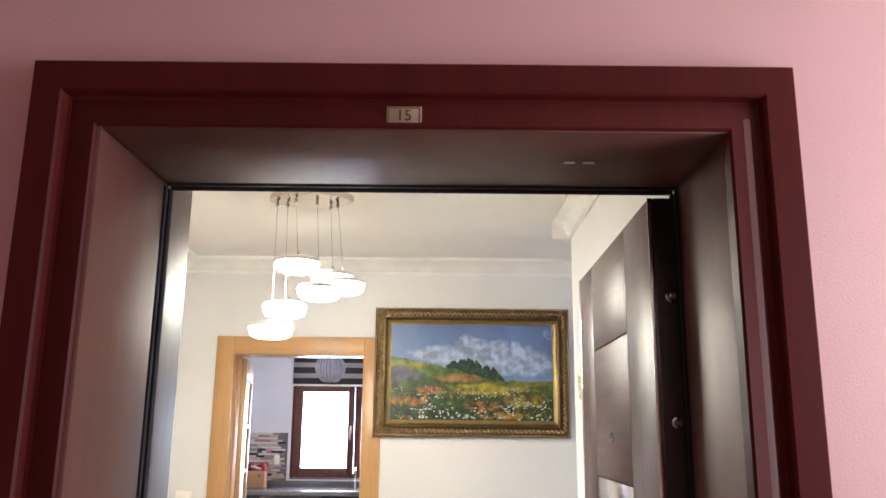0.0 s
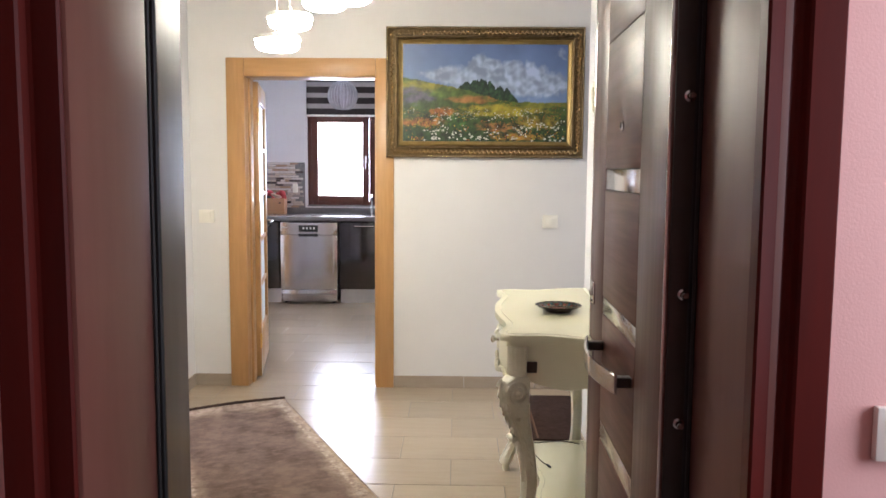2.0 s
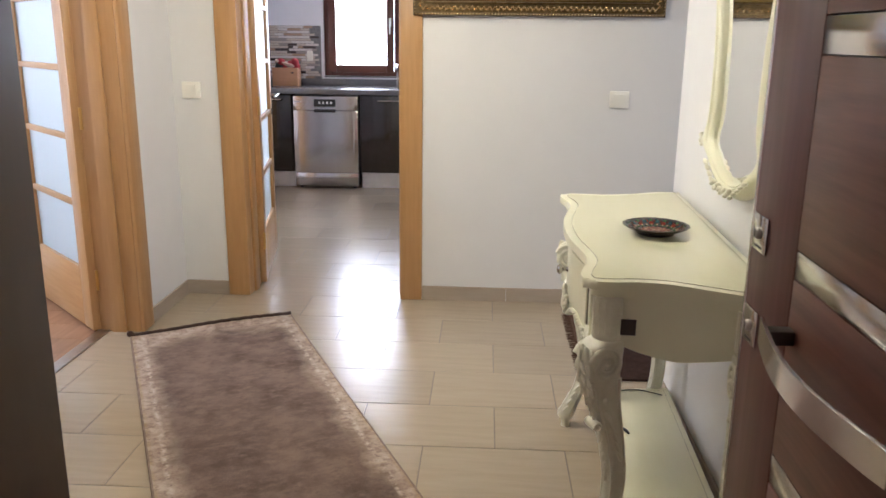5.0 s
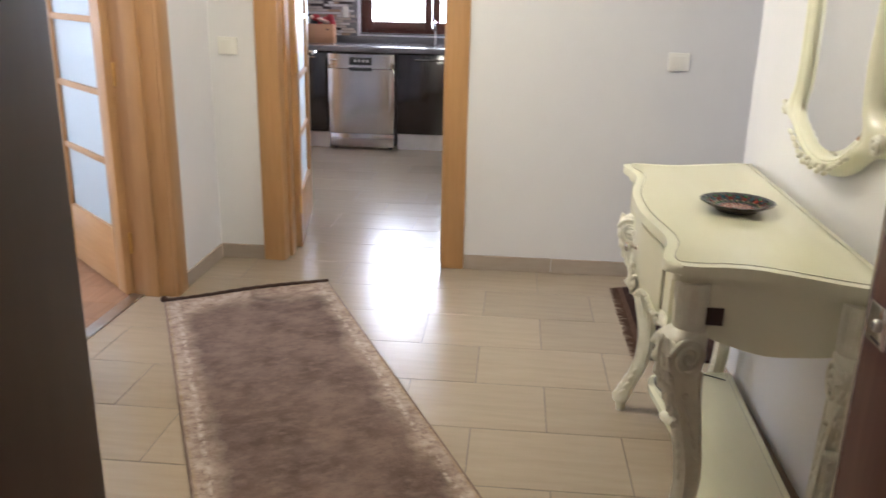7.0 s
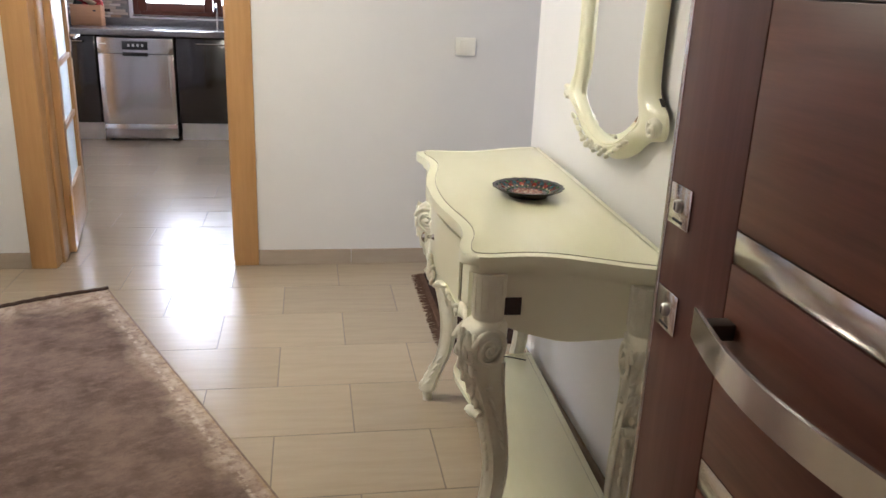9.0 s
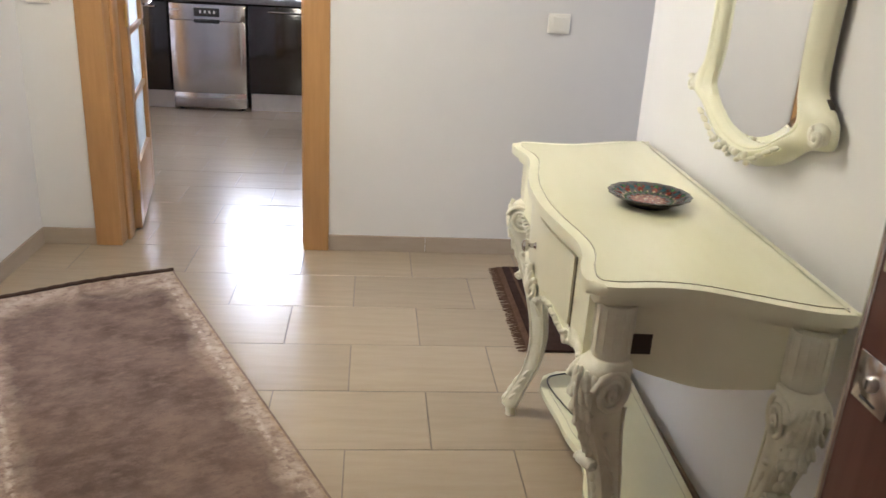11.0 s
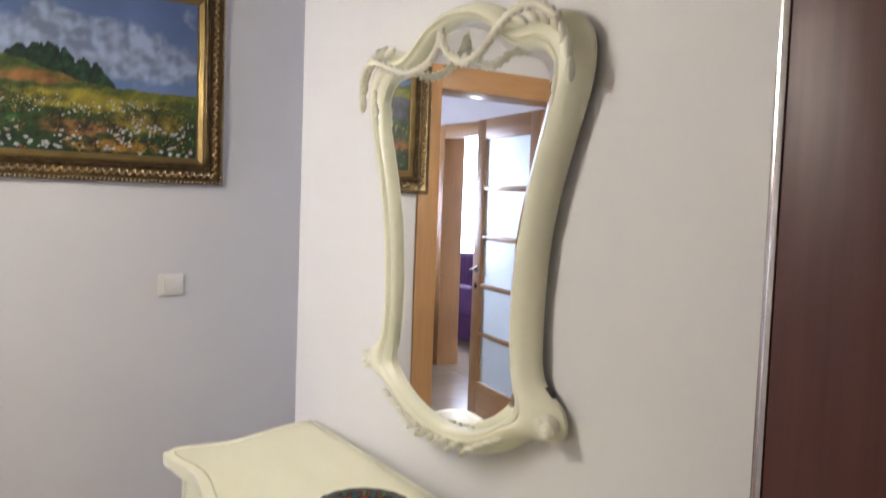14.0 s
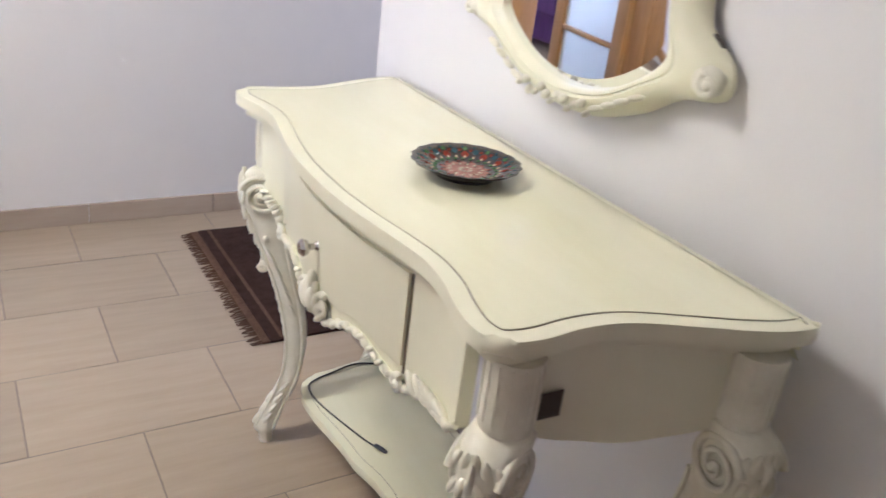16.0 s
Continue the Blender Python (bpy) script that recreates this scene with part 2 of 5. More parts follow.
M_SHADE = mat("crystal_shade", (0.75, 0.75, 0.80), (0.5, 0.5, 0.56), 0.15, scale=12, metal=0.3)


# ---- shaping ----
def thing(name, label, category, at=(0, 0, 0), turn=0.0, group="", kind=""):
    ob = new(name)
    ob.empty_display_size = 0.1
    ob.matrix_world = pose(*at, 0, 0, turn)
    return tagged(ob, label, category, group, kind)


def finish(name, bm, material, angle=35):
    me = bpy.data.meshes.new(name)
    bmesh.ops.recalc_face_normals(bm, faces=bm.faces)
    many = [f for f in bm.faces if len(f.verts) > 4]
    if many:
        bmesh.ops.triangulate(bm, faces=many, ngon_method="EAR_CLIP")
    bm.to_mesh(me)
    bm.free()
    me.materials.append(material)
    if angle:
        for p in me.polygons:
            p.use_smooth = True
        me.set_sharp_from_angle(angle=radians(angle))
    return me


def part(name, bm, material, parent, label="", angle=35):
    """Links a bmesh as one mesh object under a thing or under a part, in its frame."""
    ob = new(name, finish(name, bm, material, angle))
    ob.parent = parent
    return tagged(ob, label)


def solid(name, bm, material, label, category, kind="structure", angle=35):
    """A top-level mesh in world places."""
    return tagged(new(name, finish(name, bm, material, angle)), label, category, "", kind)


def bx(bm, x0, x1, y0, y1, z0, z1, bevel=0.0, seg=2):
    made = bmesh.ops.create_cube(bm, size=1)["verts"]
    bmesh.ops.scale(bm, vec=(x1 - x0, y1 - y0, z1 - z0), verts=made)
    bmesh.ops.translate(bm, vec=((x0 + x1) / 2, (y0 + y1) / 2, (z0 + z1) / 2), verts=made)
    if bevel:
        edges = list({e for v in made for e in v.link_edges})
        bmesh.ops.bevel(bm, geom=edges, offset=bevel, segments=seg, profile=0.5, affect="EDGES")
    return bm


def box(x0, x1, y0, y1, z0, z1, bevel=0.0, seg=2):
    return bx(bmesh.new(), x0, x1, y0, y1, z0, z1, bevel, seg)


def prism(bm, outline, axis, d0, d1, bevel=0.0, seg=3):
    """A plate: a closed outline pulled along an axis from d0 to d1. For x the outline is (y, z), for y (x, z), for z (x, y)."""
    def put(u, v, d):
        return (d, u, v) if axis == "x" else (u, d, v) if axis == "y" else (u, v, d)
    low = [bm.verts.new(put(u, v, d0)) for u, v in outline]
    top = [bm.verts.new(put(u, v, d1)) for u, v in outline]
    n = len(outline)
    caps = [bm.faces.new(low[::-1]), bm.faces.new(top)]
    for i in range(n):
        bm.faces.new((low[i], low[(i + 1) % n], top[(i + 1) % n], top[i]))
    if bevel:
        edges = [e for f in caps for e in f.edges]
        bmesh.ops.bevel(bm, geom=edges, offset=bevel, segments=seg, profile=0.5, affect="EDGES")
    return bm


def smooth_line(points, steps=6, closed=False):
    """A smooth line through the points."""
    pts = [np.array(p, float) for p in points]
    n = len(pts)
    out = []
    for i in range(n if closed else n - 1):
        p = [pts[(i + k) % n] if closed else pts[min(max(i + k, 0), n - 1)] for k in (-1, 0, 1, 2)]
        for s in range(steps):
            u = s / steps
            out.append(tuple(float(c) for c in 0.5 * (2 * p[1] + (p[2] - p[0]) * u + (2 * p[0] - 5 * p[1] + 4 * p[2] - p[3]) * u * u + (3 * p[1] - p[0] - 3 * p[2] + p[3]) * u ** 3)))
    if not closed:
        out.append(tuple(float(c) for c in pts[-1]))
    return out


def tube(bm, points, radii, seg=8, closed=False, flat=(1.0, 1.0)):
    """A round bar swept along points; radii: one number or one a point."""
    n = len(points)
    radii = [radii] * n if isinstance(radii, (int, float)) else radii
    rings = []
    up = Vector((0.13, 0.21, 0.97)).normalized()
    for i, p in enumerate(points):
        a = Vector(points[(i - 1) % n if closed else max(i - 1, 0)])
        b = Vector(points[(i + 1) % n if closed else min(i + 1, n - 1)])
        d = (b - a).normalized()
        if abs(d.dot(up)) > 0.95:
            up = Vector((0.9, 0.3, 0.1)).normalized()
        u = d.cross(up).normalized()
        v = d.cross(u).normalized()
        up = -v if -v.dot(up) > 0 else v
        u = d.cross(up).normalized()
        rings.append([bm.verts.new(Vector(p) + radii[i] * (flat[0] * math.cos(2 * math.pi * k / seg) * u + flat[1] * math.sin(2 * math.pi * k / seg) * up)) for k in range(seg)])
    for i in range(n if closed else n - 1):
        r, s = rings[i], rings[(i + 1) % n]
        for k in range(seg):
            bm.faces.new((r[k], r[(k + 1) % seg], s[(k + 1) % seg], s[k]))
    if not closed:
        bm.faces.new(rings[0][::-1])
        bm.faces.new(rings[-1])
    return bm


def turned(bm, profile, seg=24, at=(0, 0, 0)):
    """A turned body: (radius, height) pairs round the upright axis."""
    rings = []
    for r, z in profile:
        rings.append([bm.verts.new((at[0] + max(r, 1e-4) * math.cos(2 * math.pi * k / seg), at[1] + max(r, 1e-4) * math.sin(2 * math.pi * k / seg), at[2] + z)) for k in range(seg)])
    for r, s in zip(rings, rings[1:]):
        for k in range(seg):
            bm.faces.new((r[k], r[(k + 1) % seg], s[(k + 1) % seg], s[k]))
    bm.faces.new(rings[0][::-1])
    bm.faces.new(rings[-1])
    return bm


def blob(bm, at, size, turn=(0, 0, 0), sub=2):
    m = Matrix.LocRotScale(at, Euler([radians(a) for a in turn]), size)
    bmesh.ops.create_icosphere(bm, subdivisions=sub, radius=1.0, matrix=m)
    return bm


def tf(bm, m):
    bmesh.ops.transform(bm, matrix=m, verts=bm.verts)
    return bm


# ---- the large structure ----
H = 2.66
def slab(name, label, cat, material, *boxes):
    bm = bmesh.new()
    for b in boxes:
        bx(bm, *b)
    return solid(name, bm, material, label, cat, angle=0)


floor = slab("floor", "beige glossy tiled floor with dark joints", "floor", M_GROUT, (-2.4, 3.4, 1.28, 9.3, -0.12, -0.0013))
slab("floor_bedroom_base", "subfloor under brown laminate boards", "floor", M_GROUT, (-4.6, -1.80, 1.5, 5.1, -0.1, -0.003))
slab("floor_landing", "grey stone stairwell landing floor", "floor", M_LANDING, (-2.2, 2.0, -3.0, 1.275, -0.12, -0.002))
slab("floor_living_room", "pale tiled living room floor", "floor", M_TILE, (-6.6, -2.2, 5.2, 9.3, -0.12, 0.004))
slab("ceiling", "white painted hall ceiling", "ceiling", M_CEIL, (-1.83, 3.4, 1.17, 5.2, H, H + 0.1))
slab("ceiling_kitchen", "white painted kitchen ceiling", "ceiling", M_CEIL, (-6.6, 1.2, 5.2, 9.3, H, H + 0.1))
slab("ceiling_bedroom", "white painted bedroom ceiling", "ceiling", M_CEIL, (-4.8, -1.83, 1.4, 5.2, H, H + 0.1))
slab("ceiling_landing", "white painted stairwell ceiling", "ceiling", M_CEIL, (-2.2, 2.0, -3.0, 1.17, H, H + 0.1))

# entrance wall: pink towards the stairwell, cream towards the hall
EL, ER, ET = -0.50, 0.585, 2.0545
slab("wall_stairwell", "pink painted stairwell wall round the entrance", "wall", M_PINK,
     (-2.2, EL, 1.005, 1.17, 0, H), (ER, 2.0, 1.005, 1.17, 0, H), (EL, ER, 1.005, 1.17, ET, H))
slab("wall_entrance", "cream painted wall over the entrance door", "wall", M_WALL,
     (-1.83, EL, 1.17, 1.30, 0, H), (ER, 0.96, 1.17, 1.30, 0, H), (EL, ER, 1.17, 1.30, ET, H))
slab("wall_closet", "cream painted wall return beside the entrance", "wall", M_WALL, (-1.63, -0.605, 1.30, 1.79, 0, H))
slab("wall_left", "cream painted hall wall with bedroom doorway", "wall", M_WALL,
     (-1.83, -1.63, 1.30, 3.50, 0, H), (-1.83, -1.63, 4.445, 5.0, 0, H), (-1.83, -1.63, 3.50, 4.445, 2.09, H))
slab("wall_back", "cream painted hall wall with kitchen doorway", "wall", M_WALL,
     (-1.83, -1.31, 5.0, 5.1, 0, H), (-0.385, 3.4, 5.0, 5.1, 0, H), (-1.31, -0.385, 5.0, 5.1, 2.09, H))
slab("wall_kitchen_front", "white painted kitchen wall with doorway", "wall", M_KITCHEN_WALL,
     (-2.4, -1.31, 5.1, 5.2, 0, H), (-0.385, 1.0, 5.1, 5.2, 0, H), (-1.31, -0.385, 5.1, 5.2, 2.09, H))
slab("wall_right", "cream painted hall wall behind the console", "wall", M_WALL, (0.76, 0.96, 1.30, 3.91, 0, H), (0.96, 3.4, 3.71, 3.91, 0, H))
# unseen end wall; its opening is added for the corridor fill lamp
slab("wall_corridor_end", "cream painted corridor end wall, out of view, with an added window opening", "wall", M_WALL,
     (3.4, 3.6, 3.71, 4.0, 0, H), (3.4, 3.6, 4.9, 5.1, 0, H), (3.4, 3.6, 4.0, 4.9, 0, 0.8), (3.4, 3.6, 4.0, 4.9, 2.2, H))
WX0, WX1, WZ0, WZ1 = -1.60, -0.20, 1.03, 2.07
slab("wall_kitchen_back", "white painted kitchen wall round the window", "wall", M_KITCHEN_WALL,
     (-2.4, WX0, 8.92, 9.12, 0, H), (WX1, 1.0, 8.92, 9.12, 0, H), (WX0, WX1, 8.92, 9.12, 0, WZ0), (WX0, WX1, 8.92, 9.12, WZ1, H))
slab("wall_kitchen_right", "white painted kitchen side wall", "wall", M_KITCHEN_WALL, (1.0, 1.2, 5.1, 9.12, 0, H))
slab("wall_kitchen_left", "white painted kitchen wall with living room doorway", "wall", M_KITCHEN_WALL,
     (-2.4, -2.2, 5.2, 6.802, 0, H), (-2.4, -2.2, 7.702, 8.92, 0, H), (-2.4, -2.2, 6.802, 7.702, 2.09, H))
slab("wall_living_room", "white painted living room walls round a window", "wall", M_KITCHEN_WALL,
     (-6.6, -6.4, 5.2, 9.3, 0, H), (-6.4, -2.4, 5.2, 5.4, 0, H), (-6.4, -4.3, 9.12, 9.3, 0, H), (-2.9, -2.4, 9.12, 9.3, 0, H), (-4.3, -2.9, 9.12, 9.3, 0, 0.55), (-4.3, -2.9, 9.12, 9.3, 2.45, H))
slab("wall_bedroom", "pinkish white painted bedroom walls round a window", "wall", M_KITCHEN_WALL,
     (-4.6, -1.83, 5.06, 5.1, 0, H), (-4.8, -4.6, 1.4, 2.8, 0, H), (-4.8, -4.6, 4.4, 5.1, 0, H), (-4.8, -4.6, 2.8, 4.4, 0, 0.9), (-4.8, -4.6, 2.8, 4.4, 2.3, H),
     (-4.6, -1.83, 1.4, 1.5, 0, H))
slab("wall_stair_sides", "pink painted stairwell side walls with a window", "wall", M_PINK,
     (-2.4, -2.2, -3.0, 1.17, 0, H), (2.0, 2.2, -3.0, -0.2, 0, H), (2.0, 2.2, 0.95, 1.17, 0, H), (2.0, 2.2, -0.2, 0.95, 0, 1.0), (2.0, 2.2, -0.2, 0.95, 2.4, H),
     (-2.2, 2.0, -3.2, -3.0, 0, H))


# ceiling cornice: a stepped, curved moulding that runs round the hall
def cornice(name, x0, y0, x1, y1, nx, ny):
    prof = [(0, 0), (0.012, 0), (0.016, 0.02), (0.022, 0.024), (0.034, 0.05), (0.06, 0.074), (0.088, 0.08), (0.095, 0.086), (0.095, 0.105), (0, 0.105)]
    bm = bmesh.new()
    ends = []
    for x, y in ((x0, y0), (x1, y1)):
        ends.append([bm.verts.new((x + nx * d, y + ny * d, H - 0.106 + h)) for d, h in prof])
    n = len(prof)
    for i in range(n):
        bm.faces.new((ends[0][i], ends[0][(i + 1) % n], ends[1][(i + 1) % n], ends[1][i]))
    bm.faces.new(ends[0][::-1])
    bm.faces.new(ends[1])
    return solid(name, bm, M_PLASTER, "white plaster cornice under the ceiling", "cornice")


cornice("cornice_back", -1.63, 4.999, 3.4, 4.999, 0, -1)
cornice("cornice_left", -1.629, 1.8, -1.629, 5.0, 1, 0)
cornice("cornice_right", 0.759, 1.3, 0.759, 4.005, -1, 0)
cornice("cornice_corner", 0.66, 3.911, 3.4, 3.911, 0, 1)


# skirting of cut tiles, each its own piece
def skirting(name, x0, y0, x1, y1, nx, ny, h=0.078, cut=0.5):
    root = thing(name, "beige tile skirting with thin joints", "skirting", kind="structure")
    length = math.hypot(x1 - x0, y1 - y0)
    n = max(1, round(length / cut))
    for i in range(n):
        a, b = (i / n), ((i + 1) / n)
        xs = sorted((x0 + (x1 - x0) * a, x0 + (x1 - x0) * b))
        ys = sorted((y0 + (y1 - y0) * a, y0 + (y1 - y0) * b))
        g = 0.0012
        if nx:
            bm = box(min(x0, x0 + nx * 0.011), max(x0, x0 + nx * 0.011), ys[0] + g, ys[1] - g, 0, h, 0.0015, 1)
        else:
            bm = box(xs[0] + g, xs[1] - g, min(y0, y0 + ny * 0.011), max(y0, y0 + ny * 0.011), 0, h, 0.0015, 1)
        part("tile", bm, M_SKIRT, root, angle=0)
    return root


skirting("baseboard_back", -0.31, 5.0, 3.4, 5.0, 0, -1, cut=0.46)
skirting("baseboard_back_left", -1.63, 5.0, -1.37, 5.0, 0, -1)
skirting("baseboard_left", -1.63, 4.47, -1.63, 4.985, 1, 0)
skirting("baseboard_left_front", -1.63, 1.80, -1.63, 3.47, 1, 0)
skirting("baseboard_right", 0.76, 1.30, 0.76, 3.92, -1, 0)
skirting("baseboard_corner", 0.76, 3.91, 3.4, 3.91, 0, 1)
skirting("baseboard_bedroom", -4.6, 5.06, -1.9, 5.06, 0, -1)


# ---- entrance door ----
def u_trim(bm, xl, xr, zt, prof):
    """A mitred surround: prof is (inset, y) from the outer edge inwards, closed at the back by the wall."""
    cols = []
    for d, y in prof:
        cols.append([bm.verts.new(p) for p in ((xl + d, y, 0), (xl + d, y, zt - d), (xr - d, y, zt - d), (xr - d, y, 0))])
    n = len(cols)
    for i in range(n):
        a, b = cols[i], cols[(i + 1) % n]
        for k in range(3):
            bm.faces.new((a[k], a[k + 1], b[k + 1], b[k]))
    bm.faces.new([c[0] for c in cols])
    bm.faces.new([c[3] for c in cols][::-1])
    return bm


door_1 = thing("door_1", "dark red-brown lacquered entrance surround with foil-covered steel jambs", "door frame", kind="structure")
bm = bmesh.new()
u_trim(bm, -0.592, 0.658, 2.141, [(0, 1.006), (0, 0.971), (0.004, 0.965), (0.050, 0.965), (0.054, 0.969), (0.058, 0.982), (0.064, 0.984), (0.108, 0.972), (0.112, 0.976), (0.112, 1.006)])
part("surround", bm, M_RED_LACQUER, door_1, "dark red-brown lacquered stepped surround", 25)
for nm, b in (("jamb", (-0.4995, -0.472, 0.978, 1.302, 0, 2.054)), ("jamb", (0.548, 0.5845, 0.978, 1.302, 0, 2.054)), ("head", (-0.471, 0.547, 0.978, 1.302, 2.026, 2.054))):
    part(nm, box(*b, 0.004), M_JAMB, door_1, "brown wood-foil steel with a satin sheen")
bm = bmesh.new()
for x in (-0.470, 0.541):
    tube(bm, [(x + 0.003, 1.302, 0.01), (x + 0.003, 1.302, 2.020)], 0.006, 8)
    tube(bm, [(x + 0.003, 1.276, 0.01), (x + 0.003, 1.276, 2.020)], 0.004, 8)
tube(bm, [(-0.465, 1.302, 2.024), (0.544, 1.302, 2.024)], 0.006, 8)
tube(bm, [(-0.465, 1.276, 2.025), (0.544, 1.276, 2.025)], 0.004, 8)
part("seal", bm, M_RUBBER, door_1, "black rubber seal")
part("threshold", box(-0.471, 0.547, 0.99, 1.30, 0.0, 0.012, 0.004), M_SATIN, door_1, "satin metal threshold")
part("lining", box(-0.6045, -0.582, 1.303, 1.793, 0, H - 0.11, 0.004), M_LINING, door_1, "brown foil lining board")
bm = bmesh.new()
for x in (0.30, 0.335):
    bx(bm, x, x + 0.02, 1.12, 1.128, 2.0235, 2.0258)
part("strike", bm, M_SATIN, door_1, "small bright strike plate")

# number plate with its figures
M_PALE_BRASS = mat("pale_brass", (0.50, 0.36, 0.24), (0.42, 0.30, 0.2), 0.4, metal=0.3)
num = thing("number_plate", "small brass door number plate reading 15", "number plate", (0.019, 0.9795, 2.050))
part("plate", box(-0.0285, 0.0285, -0.006, -0.0006, -0.0165, 0.0165, 0.001), M_PALE_BRASS, num, "pale brass plate with a dark rim")
bm = bmesh.new()
for b in ((-0.026, 0.026, -0.0068, -0.006, 0.0132, 0.0142), (-0.026, 0.026, -0.0068, -0.006, -0.0142, -0.0132), (-0.026, -0.025, -0.0068, -0.006, -0.0132, 0.0132), (0.025, 0.026, -0.0068, -0.006, -0.0132, 0.0132)):
    bx(bm, *b)
part("rim", bm, M_BROWN_LABEL, num)


def lettering(body, size, material, parent, m, name="figures"):
    cu = bpy.data.curves.new(name, "FONT")
    cu.body, cu.size, cu.align_x, cu.align_y, cu.extrude = body, size, "CENTER", "CENTER", 0.0004
    tmp = new(name, cu)
    me = bpy.data.meshes.new_from_object(tmp.evaluated_get(bpy.context.evaluated_depsgraph_get()))
    bpy.data.objects.remove(tmp)
    me.materials.append(material)
    ob = new(name, me)
    ob.parent, ob.matrix_local = parent, m
    return ob


lettering("15", 0.026, M_BROWN_LABEL, num, pose(0, -0.0066, 0, 90))

# the leaf stands open against the wall; its outer face looks into the hall
leaf = thing("door_leaf", "open walnut-foil steel entrance door leaf with chrome inlays", "door", (0.4935, 1.30, 0), -0.9)
LW, LH = 0.915, 2.012
part("core", box(0.010, 0.068, 0.0, LW - 0.004, 0.012, LH, 0.003), M_DARK, leaf, "dark steel core with bare edge")
part("stile", box(0, 0.0098, 0.004, 0.2435, 0.014, LH - 0.002, 0.0025), M_LEAF_V, leaf)
part("stile", box(0, 0.0098, 0.6905, LW - 0.012, 0.014, LH - 0.002, 0.0025), M_LEAF_V, leaf)
edges_z = [0.014, 0.69, 0.742, 1.043, 1.088, 1.382, 1.437, 1.77, LH - 0.002]
for i, (z0, z1) in enumerate(zip(edges_z, edges_z[1:])):
    chrome = i in (1, 3, 5)
    part("inlay" if chrome else "panel", box(0.0008 if chrome else 0, 0.0098, 0.2455, 0.6885, z0 + 0.001, z1 - 0.001, 0.001 if chrome else 0.002), M_CHROME if chrome else M_LEAF, leaf, "polished chrome inlay" if chrome else "")
part("edge_strip", box(-0.001, 0.072, LW - 0.0115, LW + 0.002, 0.012, LH, 0.003), M_CHROME, leaf, "bright metal edge strip")
part("edge_strip", box(-0.001, 0.009, 0.0, 0.0035, 0.012, LH, 0.001), M_CHROME, leaf, "bright metal edge strip")
part("back_panel", box(0.0685, 0.078, 0.004, LW - 0.012, 0.014, LH - 0.002, 0.003), M_LEAF_V, leaf)
peep = part("peephole", turned(bmesh.new(), [(0.0, 0), (0.013, 0), (0.013, 0.003), (0.009, 0.006), (0.007, 0.004), (0.0, 0.003)], 20), M_CHROME, leaf, "chrome peephole ring")
peep.matrix_local = pose(0, 0.457, 1.54, 0, -90)
bm = tf(turned(bmesh.new(), [(0, 0), (0.006, 0), (0.004, 0.0035), (0, 0.004)], 14), pose(0, 0, 0.0034))
part("lens", bm, M_BLACK, peep)
for z0, z1, y0, y1 in ((1.043, 1.107, 0.822, 0.893), (0.872, 0.938, 0.822, 0.893)):
    plate = part("lock_plate", box(-0.004, 0.0, y0, y1, z0, z1, 0.0015), M_CHROME, leaf, "square chrome lock plate")
    cyl = tf(turned(bmesh.new(), [(0, 0), (0.0105, 0), (0.0105, 0.004), (0.008, 0.007), (0, 0.0075)], 20), pose(-0.004, (y0 + y1) / 2, (z0 + z1) / 2, 0, -90))
    part("cylinder", cyl, M_SATIN, plate, "round keyhole cylinder")
    # black slip before the solid cylinder, for shade inside the key slot
    part("keyhole", box(-0.0122, -0.0112, (y0 + y1) / 2 - 0.0015, (y0 + y1) / 2 + 0.0015, (z0 + z1) / 2 - 0.006, (z0 + z1) / 2 + 0.006), M_BLACK, plate)
    bm = bmesh.new()
    for k in range(5):
        bx(bm, -0.0046, -0.0042, y0 + 0.02 + k * 0.007, y0 + 0.025 + k * 0.007, z0 + 0.006, z0 + 0.010)
    part("marking", bm, M_BLACK, plate)
# bow handle: a bent flat chrome bar on two dark posts
bm = bmesh.new()
arc = [(-0.036 - 0.030 * math.sin(math.pi * k / 16), 0.252 + 0.440 * k / 16) for k in range(17)]
outer = [(x - 0.006, y) for x, y in arc]
prism(bm, arc + outer[::-1], "z", 0.934, 0.978, 0.0015, 1)
handle = part("handle", bm, M_CHROME, leaf, "long bowed chrome pull bar")
for y in (0.280, 0.664):
    part("post", box(-0.041, 0.0, y - 0.014, y + 0.014, 0.944, 0.968, 0.003), M_DARK, handle, "dark handle post")
for z in (0.95, 1.20, 1.57, 1.81):
    bm = tf(turned(bmesh.new(), [(0, 0), (0.011, 0), (0.011, 0.004), (0.007, 0.006), (0.007, 0.02), (0.005, 0.023), (0, 0.023)], 16), pose(0.036, 0.0, z, 90))
    part("security_pin", bm, M_CHROME, leaf, "steel security pin")
for z in (0.25, 1.0, 1.75):
    bm = tube(bmesh.new(), [(0.076, -0.004, z - 0.06), (0.076, -0.004, z + 0.06)], 0.008, 10)
    part("hinge", bm, M_SATIN, leaf)


